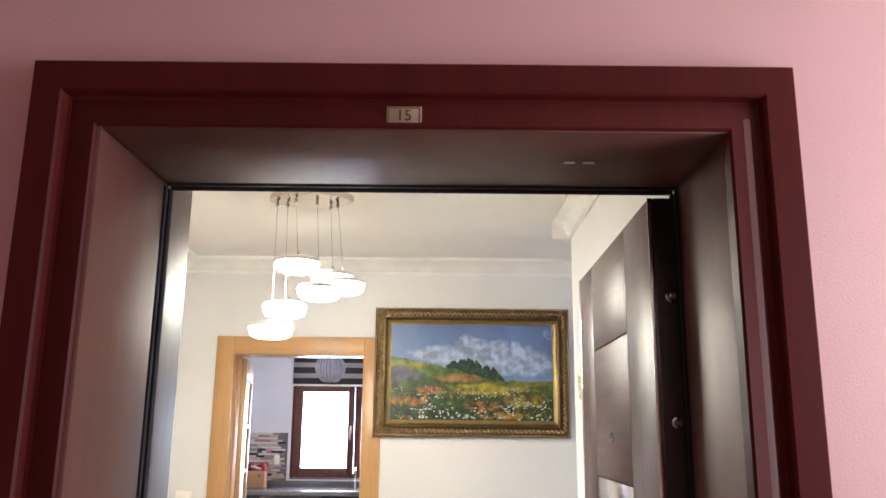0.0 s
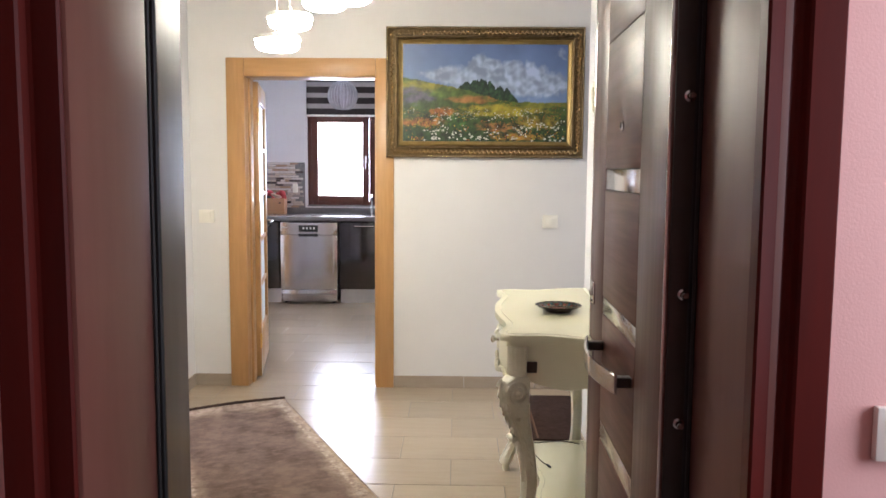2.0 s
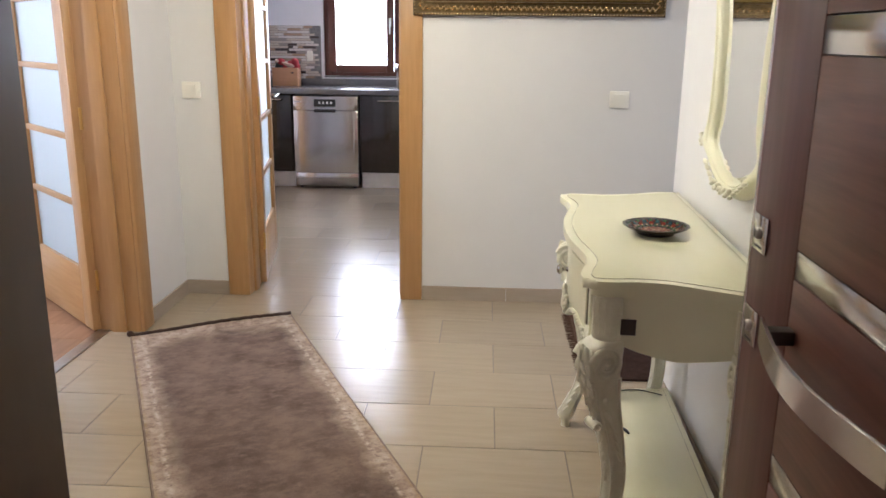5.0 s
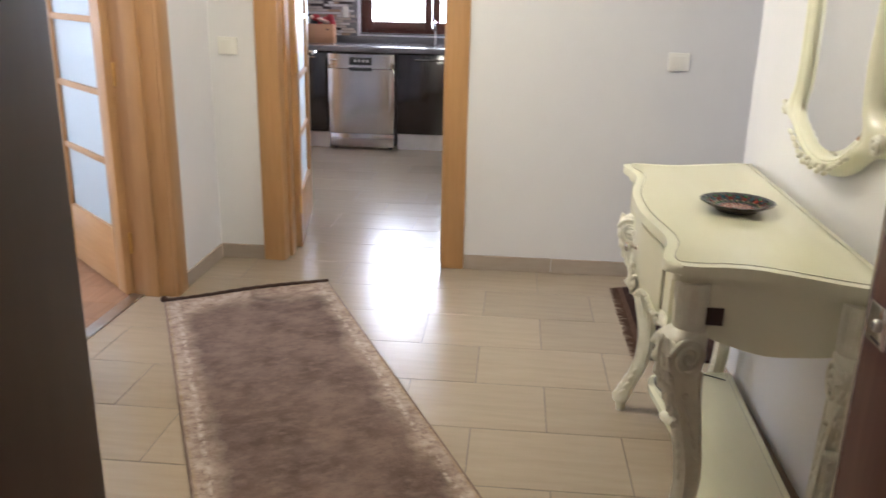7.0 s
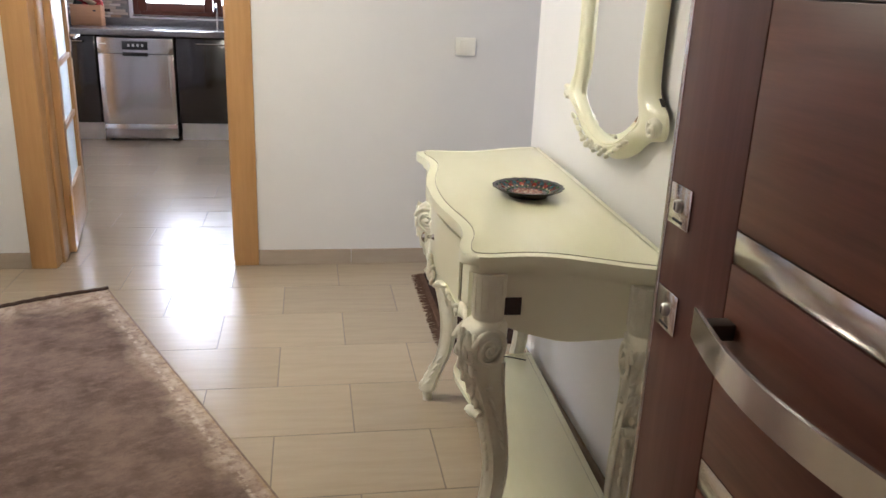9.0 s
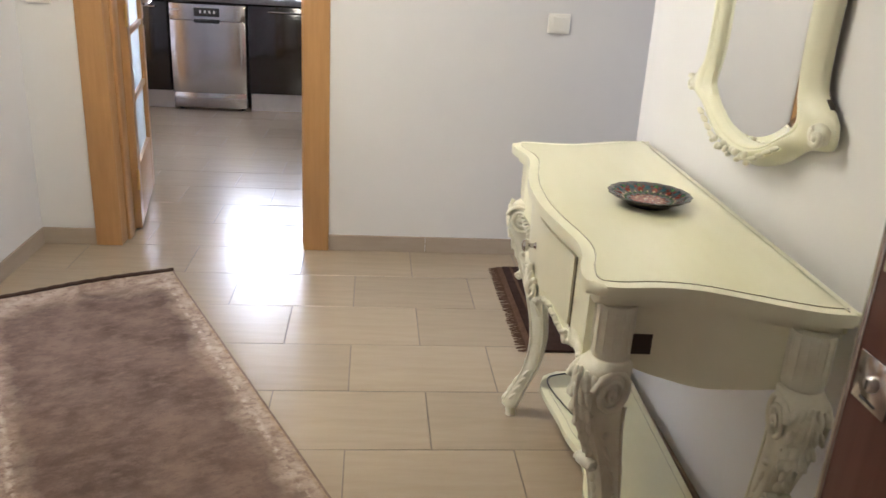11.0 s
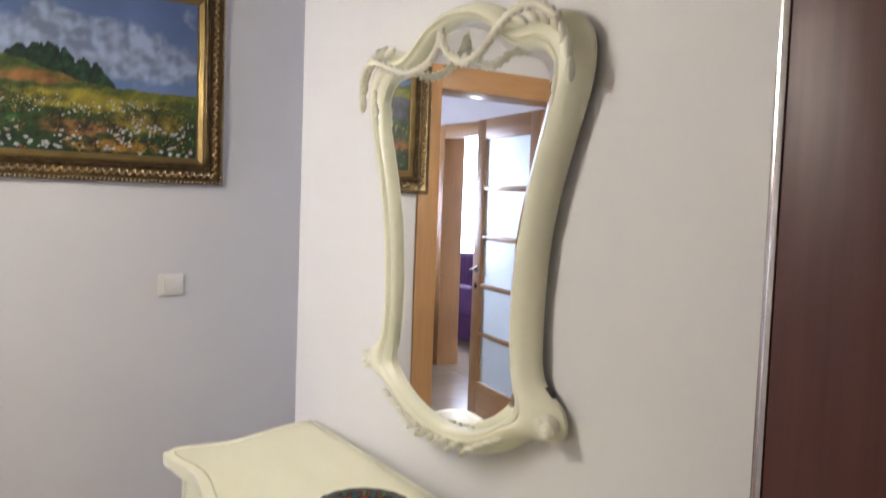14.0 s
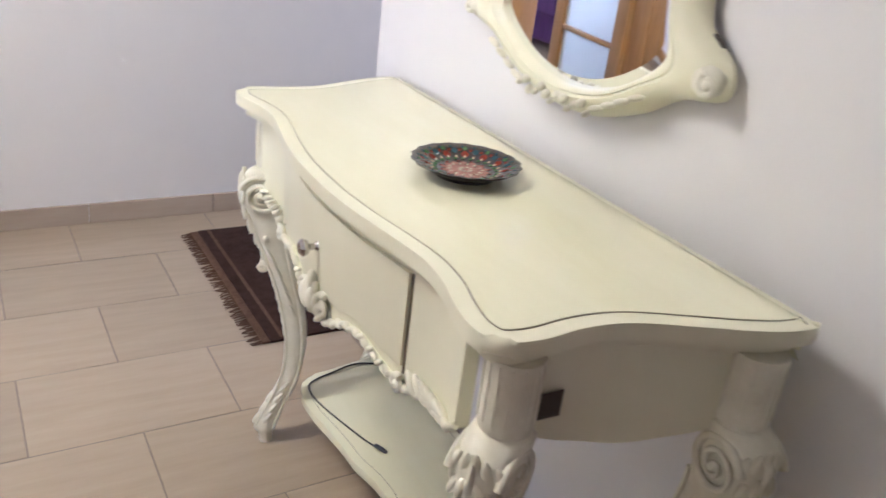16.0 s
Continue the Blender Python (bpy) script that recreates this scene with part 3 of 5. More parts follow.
# ---- glazed inner doors ----
def lever(parent, x, z, side, reach):
    bm = bmesh.new()
    bx(bm, x - 0.019, x + 0.019, side * 0.02 - 0.004 * (side < 0), side * 0.02 + 0.004 * (side > 0), z - 0.02, z + 0.02, 0.002)
    tube(bm, [(x, side * 0.022, z), (x, side * 0.062, z)], 0.009, 10)
    pts = smooth_line([(x, side * 0.060, z), (x + reach * 0.03, side * 0.066, z + 0.003), (x + reach * 0.075, side * 0.063, z), (x + reach * 0.115, side * 0.058, z - 0.004)], 4)
    tube(bm, pts, 0.0085, 10, flat=(1.2, 0.8))
    part("lever_handle", bm, M_CHROME, parent, "chrome lever handle")
    bm = bmesh.new()
    bx(bm, x - 0.019, x + 0.019, side * 0.02 - 0.004 * (side < 0), side * 0.02 + 0.004 * (side > 0), z - 0.125, z - 0.085, 0.002)
    part("key_rose", bm, M_CHROME, parent)


def glazed_door(name, label, at, turn, w, depth, hinge_x, swing, leaf_label, pane_material):
    root = thing(name, label, "door frame", at, turn, kind="structure")
    top, tw = 2.022, 0.117
    for x0, x1 in ((-tw, 0.0), (w, w + tw)):
        part("architrave", box(x0, x1, -0.018, -0.0005, 0, top + tw, 0.004), M_OAK, root)
        part("architrave", box(x0, x1, depth + 0.0005, depth + 0.018, 0, top + tw, 0.004), M_OAK, root)
    for y0, y1 in ((-0.0165, -0.0005), (depth + 0.0005, depth + 0.0165)):
        part("head_architrave", box(0.001, w - 0.001, y0, y1, top, top + tw, 0.003), M_OAK_H, root)
    part("jamb_lining", box(-0.038, 0.0, 0, depth, 0, top, 0.002), M_OAK, root)
    part("jamb_lining", box(w, w + 0.038, 0, depth, 0, top, 0.002), M_OAK, root)
    part("head_lining", box(-0.038, w + 0.038, 0, depth, top + 0.0005, top + 0.038, 0.002), M_OAK_H, root)
    for x0, x1 in ((0.0003, 0.014), (w - 0.014, w - 0.0003)):
        part("door_stop", box(x0, x1, depth * 0.35, depth * 0.7, 0, top - 0.001, 0.002), M_OAK, root)
    c = math.cos(radians(turn)), math.sin(radians(turn))
    py = depth + 0.012
    px = hinge_x + (0.012 if hinge_x < w / 2 else -0.012)
    lf = thing("glazed_door", leaf_label, "door", (at[0] + c[0] * px - c[1] * py, at[1] + c[1] * px + c[0] * py, 0.008), turn + swing, group="glazed inner doors")
    LWi, LHi, st, br, tr = w - 0.02, 2.005, 0.112, 0.30, 0.13
    part("stile", box(0, st, -0.02, 0.02, 0, LHi, 0.003), M_OAK, lf)
    part("stile", box(LWi - st, LWi, -0.02, 0.02, 0, LHi, 0.003), M_OAK, lf)
    part("bottom_rail", box(st + 0.0005, LWi - st - 0.0005, -0.0195, 0.0195, 0, br, 0.003), M_OAK_H, lf)
    part("top_rail", box(st + 0.0005, LWi - st - 0.0005, -0.0195, 0.0195, LHi - tr, LHi, 0.003), M_OAK_H, lf)
    gh = (LHi - tr - br) / 5
    for i in range(5):
        z0 = br + gh * i
        if i:
            part("glazing_bar", box(st + 0.0005, LWi - st - 0.0005, -0.017, 0.017, z0 - 0.014, z0 + 0.014, 0.003), M_OAK_H, lf)
        pane = part("pane", box(st + 0.001, LWi - st - 0.001, -0.0025, 0.0025, z0 + (0.015 if i else 0.001), z0 + gh - (0.015 if i < 4 else 0.001)), pane_material, lf, "frosted pane", 0)
        pane.visible_shadow = False
    for x0, x1 in ((st, st + 0.009), (LWi - st - 0.009, LWi - st)):
        part("glazing_bead", box(x0 + 0.0006, x1 + 0.0006, -0.013, 0.013, br, LHi - tr, 0.003), M_OAK, lf)
    for z in (0.25, 1.02, 1.78):
        part("hinge", tube(bmesh.new(), [(-0.006, -0.018, z - 0.05), (-0.006, -0.018, z + 0.05)], 0.0075, 10), M_BRASS, lf, "brass hinge knuckle")
    for side in (-1, 1):
        lever(lf, LWi - 0.058, 1.03, side, -1)
    return root


glazed_door("door_2", "honey oak kitchen doorway with broad flat architraves", (-1.27, 5.0, 0), 0, 0.843, 0.2, 0.0, 100, "open oak kitchen door with five frosted panes", M_FROST)
glazed_door("door_3", "honey oak bedroom doorway with broad flat architraves", (-1.63, 3.53, 0), 90, 0.84, 0.2, 0.84, 46, "half-open oak bedroom door with five frosted panes", M_FROST)


# ---- console table ----
CX, CY, CTURN = 0.725, 3.11, -2.2
console = thing("console_table", "cream lacquered carved console table with cabriole legs and lower shelf", "console table", (CX, CY, 0), CTURN)


def mirrored(half):
    """A closed outline from one half, (x, y) with y falling from the middle to the wall, reflected."""
    line = smooth_line(half, 5)
    return line + [(x, -y) for x, y in line[::-1] if abs(y) > 1e-6]


def shrink(outline, d):
    """An outline set in by d."""
    n = len(outline)
    area = sum(outline[i][0] * outline[(i + 1) % n][1] - outline[(i + 1) % n][0] * outline[i][1] for i in range(n))
    s = 1 if area > 0 else -1
    out = []
    for i in range(n):
        a, b = np.array(outline[i - 1]), np.array(outline[(i + 1) % n])
        t = (b - a) / max(np.linalg.norm(b - a), 1e-9)
        out.append(tuple(float(c) for c in np.array(outline[i]) + d * s * np.array((-t[1], t[0]))))
    return out


top_half = [(-0.462, 0), (-0.460, -0.08), (-0.450, -0.17), (-0.434, -0.26), (-0.424, -0.335), (-0.428, -0.40), (-0.443, -0.46), (-0.449, -0.515), (-0.432, -0.550), (-0.385, -0.560), (-0.32, -0.553), (-0.255, -0.560), (-0.18, -0.592), (-0.115, -0.622), (-0.06, -0.640), (-0.02, -0.642), (-0.002, -0.632)]
top_line = mirrored(top_half)
bm = prism(bmesh.new(), shrink(top_line, 0.022), "z", 0.810, 0.836, 0.008, 4)
prism(bm, top_line, "z", 0.832, 0.856, 0.0115, 6)
tabletop = part("tabletop", bm, M_CREAM, console, "moulded serpentine cream top")
field = shrink(top_line, 0.027)
bm = prism(bmesh.new(), field, "z", 0.850, 0.8572, 0.0012, 1)
part("top_field", bm, M_CREAM_TOP, tabletop, "faintly marbled cream top field")
# brown bead gives the shade of the step round the top
edge = [(x, y, 0.8564) for x, y in shrink(top_line, 0.0255)]
part("groove_shade", tube(bmesh.new(), edge, 0.0007, 5, True), M_GROOVE_SHADE, tabletop, "thin dark line for the groove's shade round the top")


# aprons follow the serpentine top and have scalloped lower edges
def scallop(y0, y1, zs):
    n = len(zs)
    return smooth_line([(y0 + (y1 - y0) * i / (n - 1), z) for i, z in enumerate(zs)], 5)


def curved_board(line, lows, ztop, thick, rim=0.0):
    """An upright board along a plan line, with its own lower edge; rim: a raised bead along that edge."""
    bm = bmesh.new()
    n = len(line)
    cols = []
    for i, (x, y) in enumerate(line):
        a, b = line[max(i - 1, 0)], line[min(i + 1, n - 1)]
        t = Vector((b[0] - a[0], b[1] - a[1])).normalized()
        nx, ny = t.y * thick, -t.x * thick
        z0 = lows[i]
        cols.append([bm.verts.new(p) for p in ((x, y, ztop), (x, y, z0 + 0.003), (x + nx * 0.15, y + ny * 0.15, z0), (x + nx, y + ny, z0), (x + nx, y + ny, ztop))])
    for a, b in zip(cols, cols[1:]):
        for k in range(5):
            bm.faces.new((a[k], a[(k + 1) % 5], b[(k + 1) % 5], b[k]))
    bm.faces.new(cols[0][::-1])
    bm.faces.new(cols[-1])
    if rim:
        tube(bm, [(x, y, z + rim * 0.7) for (x, y), z in zip(line, lows)], rim, 6)
    return bm


def front_x(y):
    """Plan line of the front apron."""
    pts = sorted((abs(v), u) for u, v in smooth_line([p for p in top_half if p[1] > -0.52], 5))
    return float(np.interp(abs(y), [p[0] for p in pts], [p[1] for p in pts])) + 0.024


def apron_z(y):
    """Lower edge of the front apron."""
    ks = [0, 0.06, 0.12, 0.17, 0.23, 0.285, 0.34, 0.40, 0.445, 0.48]
    zs = [0.588, 0.600, 0.632, 0.640, 0.622, 0.612, 0.630, 0.640, 0.655, 0.690]
    return float(np.interp(abs(y), ks, zs))


ys = [-0.458 + 0.916 * k / 76 for k in range(77)]
apron = part("front_apron", curved_board([(front_x(y), y) for y in ys], [apron_z(y) for y in ys], 0.812, 0.020, 0.006), M_CREAM, console)
ys = [-0.281 + 0.562 * k / 44 for k in range(45)]
drawer = part("drawer", curved_board([(front_x(y) - 0.006, y) for y in ys], [max(apron_z(y) + 0.028, 0.652) for y in ys], 0.806, 0.0055), M_CREAM, console, "cream drawer front")
# brown strips put in for the shade between drawer and apron
bm = bmesh.new()
for y in (-0.2835, 0.2835):
    bx(bm, front_x(y) - 0.0022, front_x(y) + 0.002, y - 0.0015, y + 0.0015, 0.64, 0.806)
tagged(part("shadow_gap", bm, M_GROOVE_SHADE, drawer), kind="stuff")
knob = tf(turned(bmesh.new(), [(0, 0), (0.009, 0), (0.006, 0.006), (0.006, 0.014), (0.014, 0.020), (0.016, 0.027), (0.010, 0.033), (0, 0.035)], 9), pose(front_x(0) - 0.006, 0, 0.725, 0, -90))
part("knob", knob, M_CHROME, drawer, "faceted silver knob", 10)
for s in (-1, 1):
    line = smooth_line([(-0.375, -0.509), (-0.33, -0.513), (-0.26, -0.517), (-0.18, -0.547), (-0.115, -0.573), (-0.06, -0.586)], 6)
    lows = [z for _, z in scallop(0, 1, [0.700, 0.686, 0.668, 0.660, 0.672, 0.686, 0.700])]
    lows = list(np.interp(np.linspace(0, 1, len(line)), np.linspace(0, 1, len(lows)), lows))
    line, lows = ([(x, -y) for x, y in line], lows) if s > 0 else (line[::-1], lows[::-1])
    part("side_apron", curved_board(line if s > 0 else line[::-1], lows if s > 0 else lows[::-1], 0.812, 0.018 * s * -1), M_CREAM, console)
part("back_board", box(-0.022, -0.004, -0.55, 0.55, 0.66, 0.812, 0.002), M_CREAM, console)


def scroll(bm, c, r, turns, rad, plane, start=0.0, flip=1):
    """A tapering spiral bead in an upright plane across x (plane 'x') or y."""
    pts, rr = [], []
    n = int(turns * 16)
    for k in range(n + 1):
        a = start + flip * 2 * math.pi * turns * k / n
        q = r * (1 - 0.86 * k / n)
        u, v = q * math.cos(a), q * math.sin(a)
        pts.append((c[0], c[1] + u, c[2] + v) if plane == "x" else (c[0] + u, c[1], c[2] + v))
        rr.append(rad * (1 - 0.45 * k / n))
    tube(bm, pts, rr, 7)
    blob(bm, c, (rad * 1.3,) * 3, sub=2)


def spiral(bm, c, u, v, n, r, turns, rad, start=0.0):
    """A spiral bead lying on a face: u and v span the face, n points off it."""
    pts, rr = [], []
    m = int(turns * 18)
    for k in range(m + 1):
        a = start + 2 * math.pi * turns * k / m
        q = r * (1 - 0.88 * k / m)
        pts.append(tuple(c + u * q * math.cos(a) + v * q * math.sin(a) + n * 0.004 * k / m))
        rr.append(rad * (1 - 0.40 * k / m))
    tube(bm, pts, rr, 7)
    blob(bm, tuple(c + n * 0.004), (rad * 1.25,) * 3, sub=2)


def leaflet(bm, p, long, out, length, width, thick):
    """One carved leaf lobe: long is its axis, out points off the surface."""
    long, out = Vector(long).normalized(), Vector(out).normalized()
    side = out.cross(long).normalized()
    out = long.cross(side).normalized()
    q = Matrix((side, out, long)).transposed().to_quaternion()
    bmesh.ops.create_icosphere(bm, subdivisions=2, radius=1.0, matrix=Matrix.LocRotScale(p, q, (width, thick, length)))


UP = Vector((0, 0, 1))


def cabriole(base, out, shift):
    """One leg: ribbed block, broad scrolled knee, flat-sided S-shaped shin and a flicked foot on a small pad."""
    o = Vector((out[0], out[1], 0)).normalized()
    side = Vector((-o.y, o.x, 0))
    b = Vector((base[0], base[1], 0))
    # height, offset along the leg's plane, half depth in that plane, half width across it
    spec = [(0.812, 0.0, 0.037, 0.037), (0.72, 0.0, 0.037, 0.037), (0.706, 0.0, 0.034, 0.034), (0.700, 0.002, 0.041, 0.040), (0.676, 0.012, 0.055, 0.038), (0.630, 0.014, 0.056, 0.034), (0.570, 0.006, 0.045, 0.031), (0.50, -0.012, 0.034, 0.029), (0.40, -0.036, 0.0275, 0.025), (0.29, -0.050, 0.0245, 0.023), (0.19, -0.036, 0.0225, 0.022), (0.115, -0.004, 0.0225, 0.022), (0.062, 0.020, 0.027, 0.024), (0.036, 0.028, 0.026, 0.024), (0.031, 0.027, 0.018, 0.018), (0.0, 0.026, 0.0155, 0.0155)]
    rows = smooth_line(spec, 4)
    rows = [(max(z, 0.0), d, a, w) for z, d, a, w in rows]

    def axis(z, d):
        f = max(0.0, 1 - z / 0.66)
        return b + o * d + Vector((shift[0] * f, shift[1] * f, z))
    at = lambda z: [float(np.interp(-z, [-r[0] for r in rows], [r[k] for r in rows])) for k in (1, 2, 3)]
    bm = bmesh.new()
    rings = []
    for z, d, a, w in rows:
        c = axis(z, d)
        ring = []
        for k in range(20):
            t = 2 * math.pi * k / 20
            e = 0.72 if 0.04 < z < 0.70 else 1.0
            u = math.copysign(abs(math.cos(t)) ** e, math.cos(t)) * a
            v = math.copysign(abs(math.sin(t)) ** e, math.sin(t)) * w
            ring.append(bm.verts.new(c + o * u + side * v))
        rings.append(ring)
    for r, q in zip(rings, rings[1:]):
        for k in range(20):
            bm.faces.new((r[k], r[(k + 1) % 20], q[(k + 1) % 20], q[k]))
    bm.faces.new(rings[0][::-1])
    bm.faces.new(rings[-1])
    leg = part("leg", bm, M_CREAM_OLD, console, "carved cream cabriole leg", 50)
    bm = bmesh.new()
    for a in range(-4, 5):
        w = Matrix.Rotation(a * 0.42, 3, "Z") @ o
        tube(bm, [(b.x + w.x * 0.0375, b.y + w.y * 0.0375, 0.806), (b.x + w.x * 0.0375, b.y + w.y * 0.0375, 0.722)], 0.0014, 6)
    tagged(part("fluting", bm, M_CREAM_OLD, leg), kind="stuff")
    bm = bmesh.new()
    for e in (-1, 1):
        n = side * e
        d, a, w = at(0.640)
        spiral(bm, axis(0.645, d + 0.004) + n * (w + 0.001), o, UP, n, 0.047, 2.2, 0.0066, 0.3)
        # bead from the knee scroll down both edges of the flat side
        for k in (-1, 1):
            pts = []
            for z in [0.60 - 0.555 * i / 22 for i in range(23)]:
                d, a, w = at(z)
                pts.append(tuple(axis(z, d + k * a * 0.80) + n * w * 0.80))
            tube(bm, pts, [0.0052 - 0.0018 * i / 22 for i in range(23)], 6)
        # small curl, button and leaf strokes on the shin
        d, a, w = at(0.545)
        blob(bm, axis(0.545, d + 0.010) + n * w, (0.0085,) * 3, sub=2)
        for i in range(5):
            z = 0.50 - 0.032 * i
            d, a, w = at(z)
            leaflet(bm, axis(z, d + a * (0.3 - 0.12 * i)) + n * w * 0.96, UP * 1.0 + o * 0.55, n, 0.026 - 0.002 * i, 0.0055, 0.0055)
        for i in range(4):
            z = 0.165 - 0.030 * i
            d, a, w = at(z)
            leaflet(bm, axis(z, d + a * 0.1) + n * w * 0.95, UP - o * 0.8, n, 0.018, 0.006, 0.005)
    # curl that stands off the outer edge under the knee
    d, a, w = at(0.47)
    c = axis(0.470, d + a + 0.010)
    tube(bm, [tuple(c - side * 0.020), tuple(c - side * 0.018), tuple(c + side * 0.018), tuple(c + side * 0.020)], [0.0105, 0.0125, 0.0125, 0.0105], 14)
    for e in (-1, 1):
        spiral(bm, c + side * e * 0.020, o, UP, side * e, 0.011, 1.3, 0.0036)
    # acanthus over the outer face of the knee
    for row in range(6):
        z = 0.680 - 0.034 * row
        d, a, w = at(z)
        for f in (-1.0, -0.5, 0.0, 0.5, 1.0):
            if row > 3 and abs(f) > 0.8:
                continue
            spread = (1 - 0.10 * row)
            p = axis(z - 0.010 * abs(f), d + a * (1.0 - 0.16 * f * f)) + side * f * w * 0.82 * spread
            leaflet(bm, p, UP - side * f * 0.40 + o * 0.05, o + side * f * 0.6, 0.019, 0.0070, 0.0052)
        d, a, w = at(z - 0.016)
        leaflet(bm, axis(z - 0.016, d + a * 1.0), UP, o, 0.022, 0.0045, 0.0060)
    for i in range(5):
        z = 0.43 - 0.03 * i
        d, a, w = at(z)
        leaflet(bm, axis(z, d + a), UP, o, 0.019, 0.0085 - 0.0008 * i, 0.0055)
    for i in range(3):
        z = 0.125 - 0.032 * i
        d, a, w = at(z)
        leaflet(bm, axis(z, d + a * 0.95), UP - o * 0.6, o, 0.021, 0.012, 0.007)
    tagged(part("carving", bm, M_CREAM_OLD, leg, "carved acanthus leaves and scrolls", 60), kind="stuff")


for s in (-1, 1):
    cabriole((-0.382, s * 0.485 - 0.030), (-0.88, s * 0.47), (0.010, -s * 0.054))
    cabriole((-0.066, s * 0.594 - 0.014), (-0.12, s * 0.99), (0.010, -s * 0.050))

# carved garland on the front apron
bm = bmesh.new()
for s in (-1, 1):
    for i in range(30):
        y = s * (0.05 + 0.40 * i / 29)
        z = apron_z(y) + 0.006
        leaflet(bm, (front_x(y) - 0.006, y, z), (0, s * 1.0, 0.55 if i % 2 else -0.35), (-1, 0, 0), 0.012, 0.0058, 0.0070)
    for c, r in ((0.045, 0.024), (0.285, 0.015)):
        scroll(bm, (front_x(c) - 0.010, s * c, apron_z(c) + (0.034 if c < 0.1 else 0.012)), r, 1.6, 0.0062, "x", 2.0, s)
    for i in range(6):
        y = s * (0.315 + 0.020 * i)
        leaflet(bm, (front_x(y) - 0.007, y, apron_z(y) + 0.018), (0, s, -0.9 + 0.12 * i), (-1, 0, 0), 0.024, 0.0055, 0.0075)
    for i in range(4):
        leaflet(bm, (front_x(0) - 0.012, s * (0.012 + 0.010 * i), 0.645 - 0.012 * i), (0, s * (0.25 + 0.3 * i), 1), (-1, 0, 0), 0.024, 0.0065, 0.008)
blob(bm, (front_x(0) - 0.012, 0, 0.622), (0.012, 0.015, 0.026), sub=2)
blob(bm, (front_x(0) - 0.014, 0, 0.664), (0.009, 0.011, 0.017), sub=2)
tagged(part("garland", bm, M_CREAM_OLD, apron, "carved flower garland along the apron", 60), kind="stuff")

# lower shelf
sh_half = [(-0.262, 0), (-0.268, -0.06), (-0.285, -0.13), (-0.290, -0.19), (-0.300, -0.26), (-0.312, -0.34), (-0.308, -0.41), (-0.275, -0.47), (-0.20, -0.485), (-0.10, -0.505), (-0.006, -0.52)]
sh = mirrored(sh_half)
bm = prism(bmesh.new(), shrink(sh, 0.010), "z", 0.086, 0.106, 0.005)
prism(bm, sh, "z", 0.104, 0.122, 0.007, 4)
shelf = part("shelf", bm, M_CREAM_TOP, console, "serpentine cream lower shelf")
# brown bead again, for shade along the shelf's edge step
part("shelf_groove_shade", tube(bmesh.new(), [(x, y, 0.1218) for x, y in shrink(sh, 0.022)], 0.0006, 5, True), M_GROOVE_SHADE, shelf)
lab = thing("label_sticker", "small dark brown square sticker on the console side", "label", (0.371, 2.5887, 0.738), CTURN)
part("sticker", box(-0.018, 0.018, -0.0016, 0.0, -0.020, 0.020, 0.0005, 1), M_BROWN_LABEL, lab)

# black cable lying over the shelf
cable = thing("cable", "thin black cable with a plug lying on the shelf", "cable", (0, 0, 0))
pts = smooth_line([(0.70, 3.56, 0.1245), (0.62, 3.60, 0.1245), (0.54, 3.585, 0.1245), (0.47, 3.56, 0.1255), (0.452, 3.52, 0.126), (0.458, 3.46, 0.1245), (0.480, 3.37, 0.1245), (0.50, 3.30, 0.1245), (0.512, 3.272, 0.1245)], 5)
part("lead", tube(bmesh.new(), pts, 0.0022, 6), M_BLACK, cable)
part("plug", tube(bmesh.new(), [(0.512, 3.272, 0.1275), (0.520, 3.252, 0.1275), (0.524, 3.240, 0.1275)], [0.005, 0.0055, 0.004], 8), M_BLACK, cable)

# glazed plate
plate = thing("decorative_plate", "dark glazed ceramic plate painted with red and blue flowers", "plate", (0.521, 3.066, 0.8574))
plate.scale = (0.94, 0.94, 1.05)
bm = bmesh.new()
seg = 64
prof = [(0.0, 0.004), (0.045, 0.004), (0.05, 0.0), (0.055, 0.0), (0.057, 0.005), (0.085, 0.016), (0.100, 0.0235), (0.1015, 0.0255), (0.0995, 0.0262), (0.086, 0.0205), (0.06, 0.0115), (0.04, 0.009), (0.0, 0.0085)]
rings = []
for r, z in prof:
    rings.append([bm.verts.new(((r * (1 + 0.022 * (r > 0.08) * math.cos(18 * 2 * math.pi * k / seg))) * math.cos(2 * math.pi * k / seg) + (1e-4 if r == 0 else 0) * math.cos(2 * math.pi * k / seg), (r * (1 + 0.022 * (r > 0.08) * math.cos(18 * 2 * math.pi * k / seg)) + (1e-4 if r == 0 else 0)) * math.sin(2 * math.pi * k / seg), z)) for k in range(seg)])
for a, b in zip(rings, rings[1:]):
    for k in range(seg):
        bm.faces.new((a[k], a[(k + 1) % seg], b[(k + 1) % seg], b[k]))
M_GLAZE = mat("black_glaze", (0.02, 0.016, 0.015), (0.035, 0.025, 0.02), 0.2, scale=30)
M_PAINT_RED = mat("red_glaze", (0.20, 0.032, 0.018), (0.12, 0.02, 0.012), 0.15, scale=40)
M_PAINT_BLUE = mat("teal_glaze", (0.03, 0.085, 0.10), (0.02, 0.05, 0.065), 0.15, scale=40)
M_PAINT_ROSE = mat("rose_glaze", (0.33, 0.15, 0.105), (0.24, 0.095, 0.068), 0.15, scale=40)
M_PAINT_CREAM = mat("cream_glaze", (0.5, 0.40, 0.27), (0.42, 0.32, 0.2), 0.2, scale=40)
M_PAINT_GREEN = mat("green_glaze", (0.06, 0.16, 0.05), (0.05, 0.12, 0.04), 0.15, scale=40)
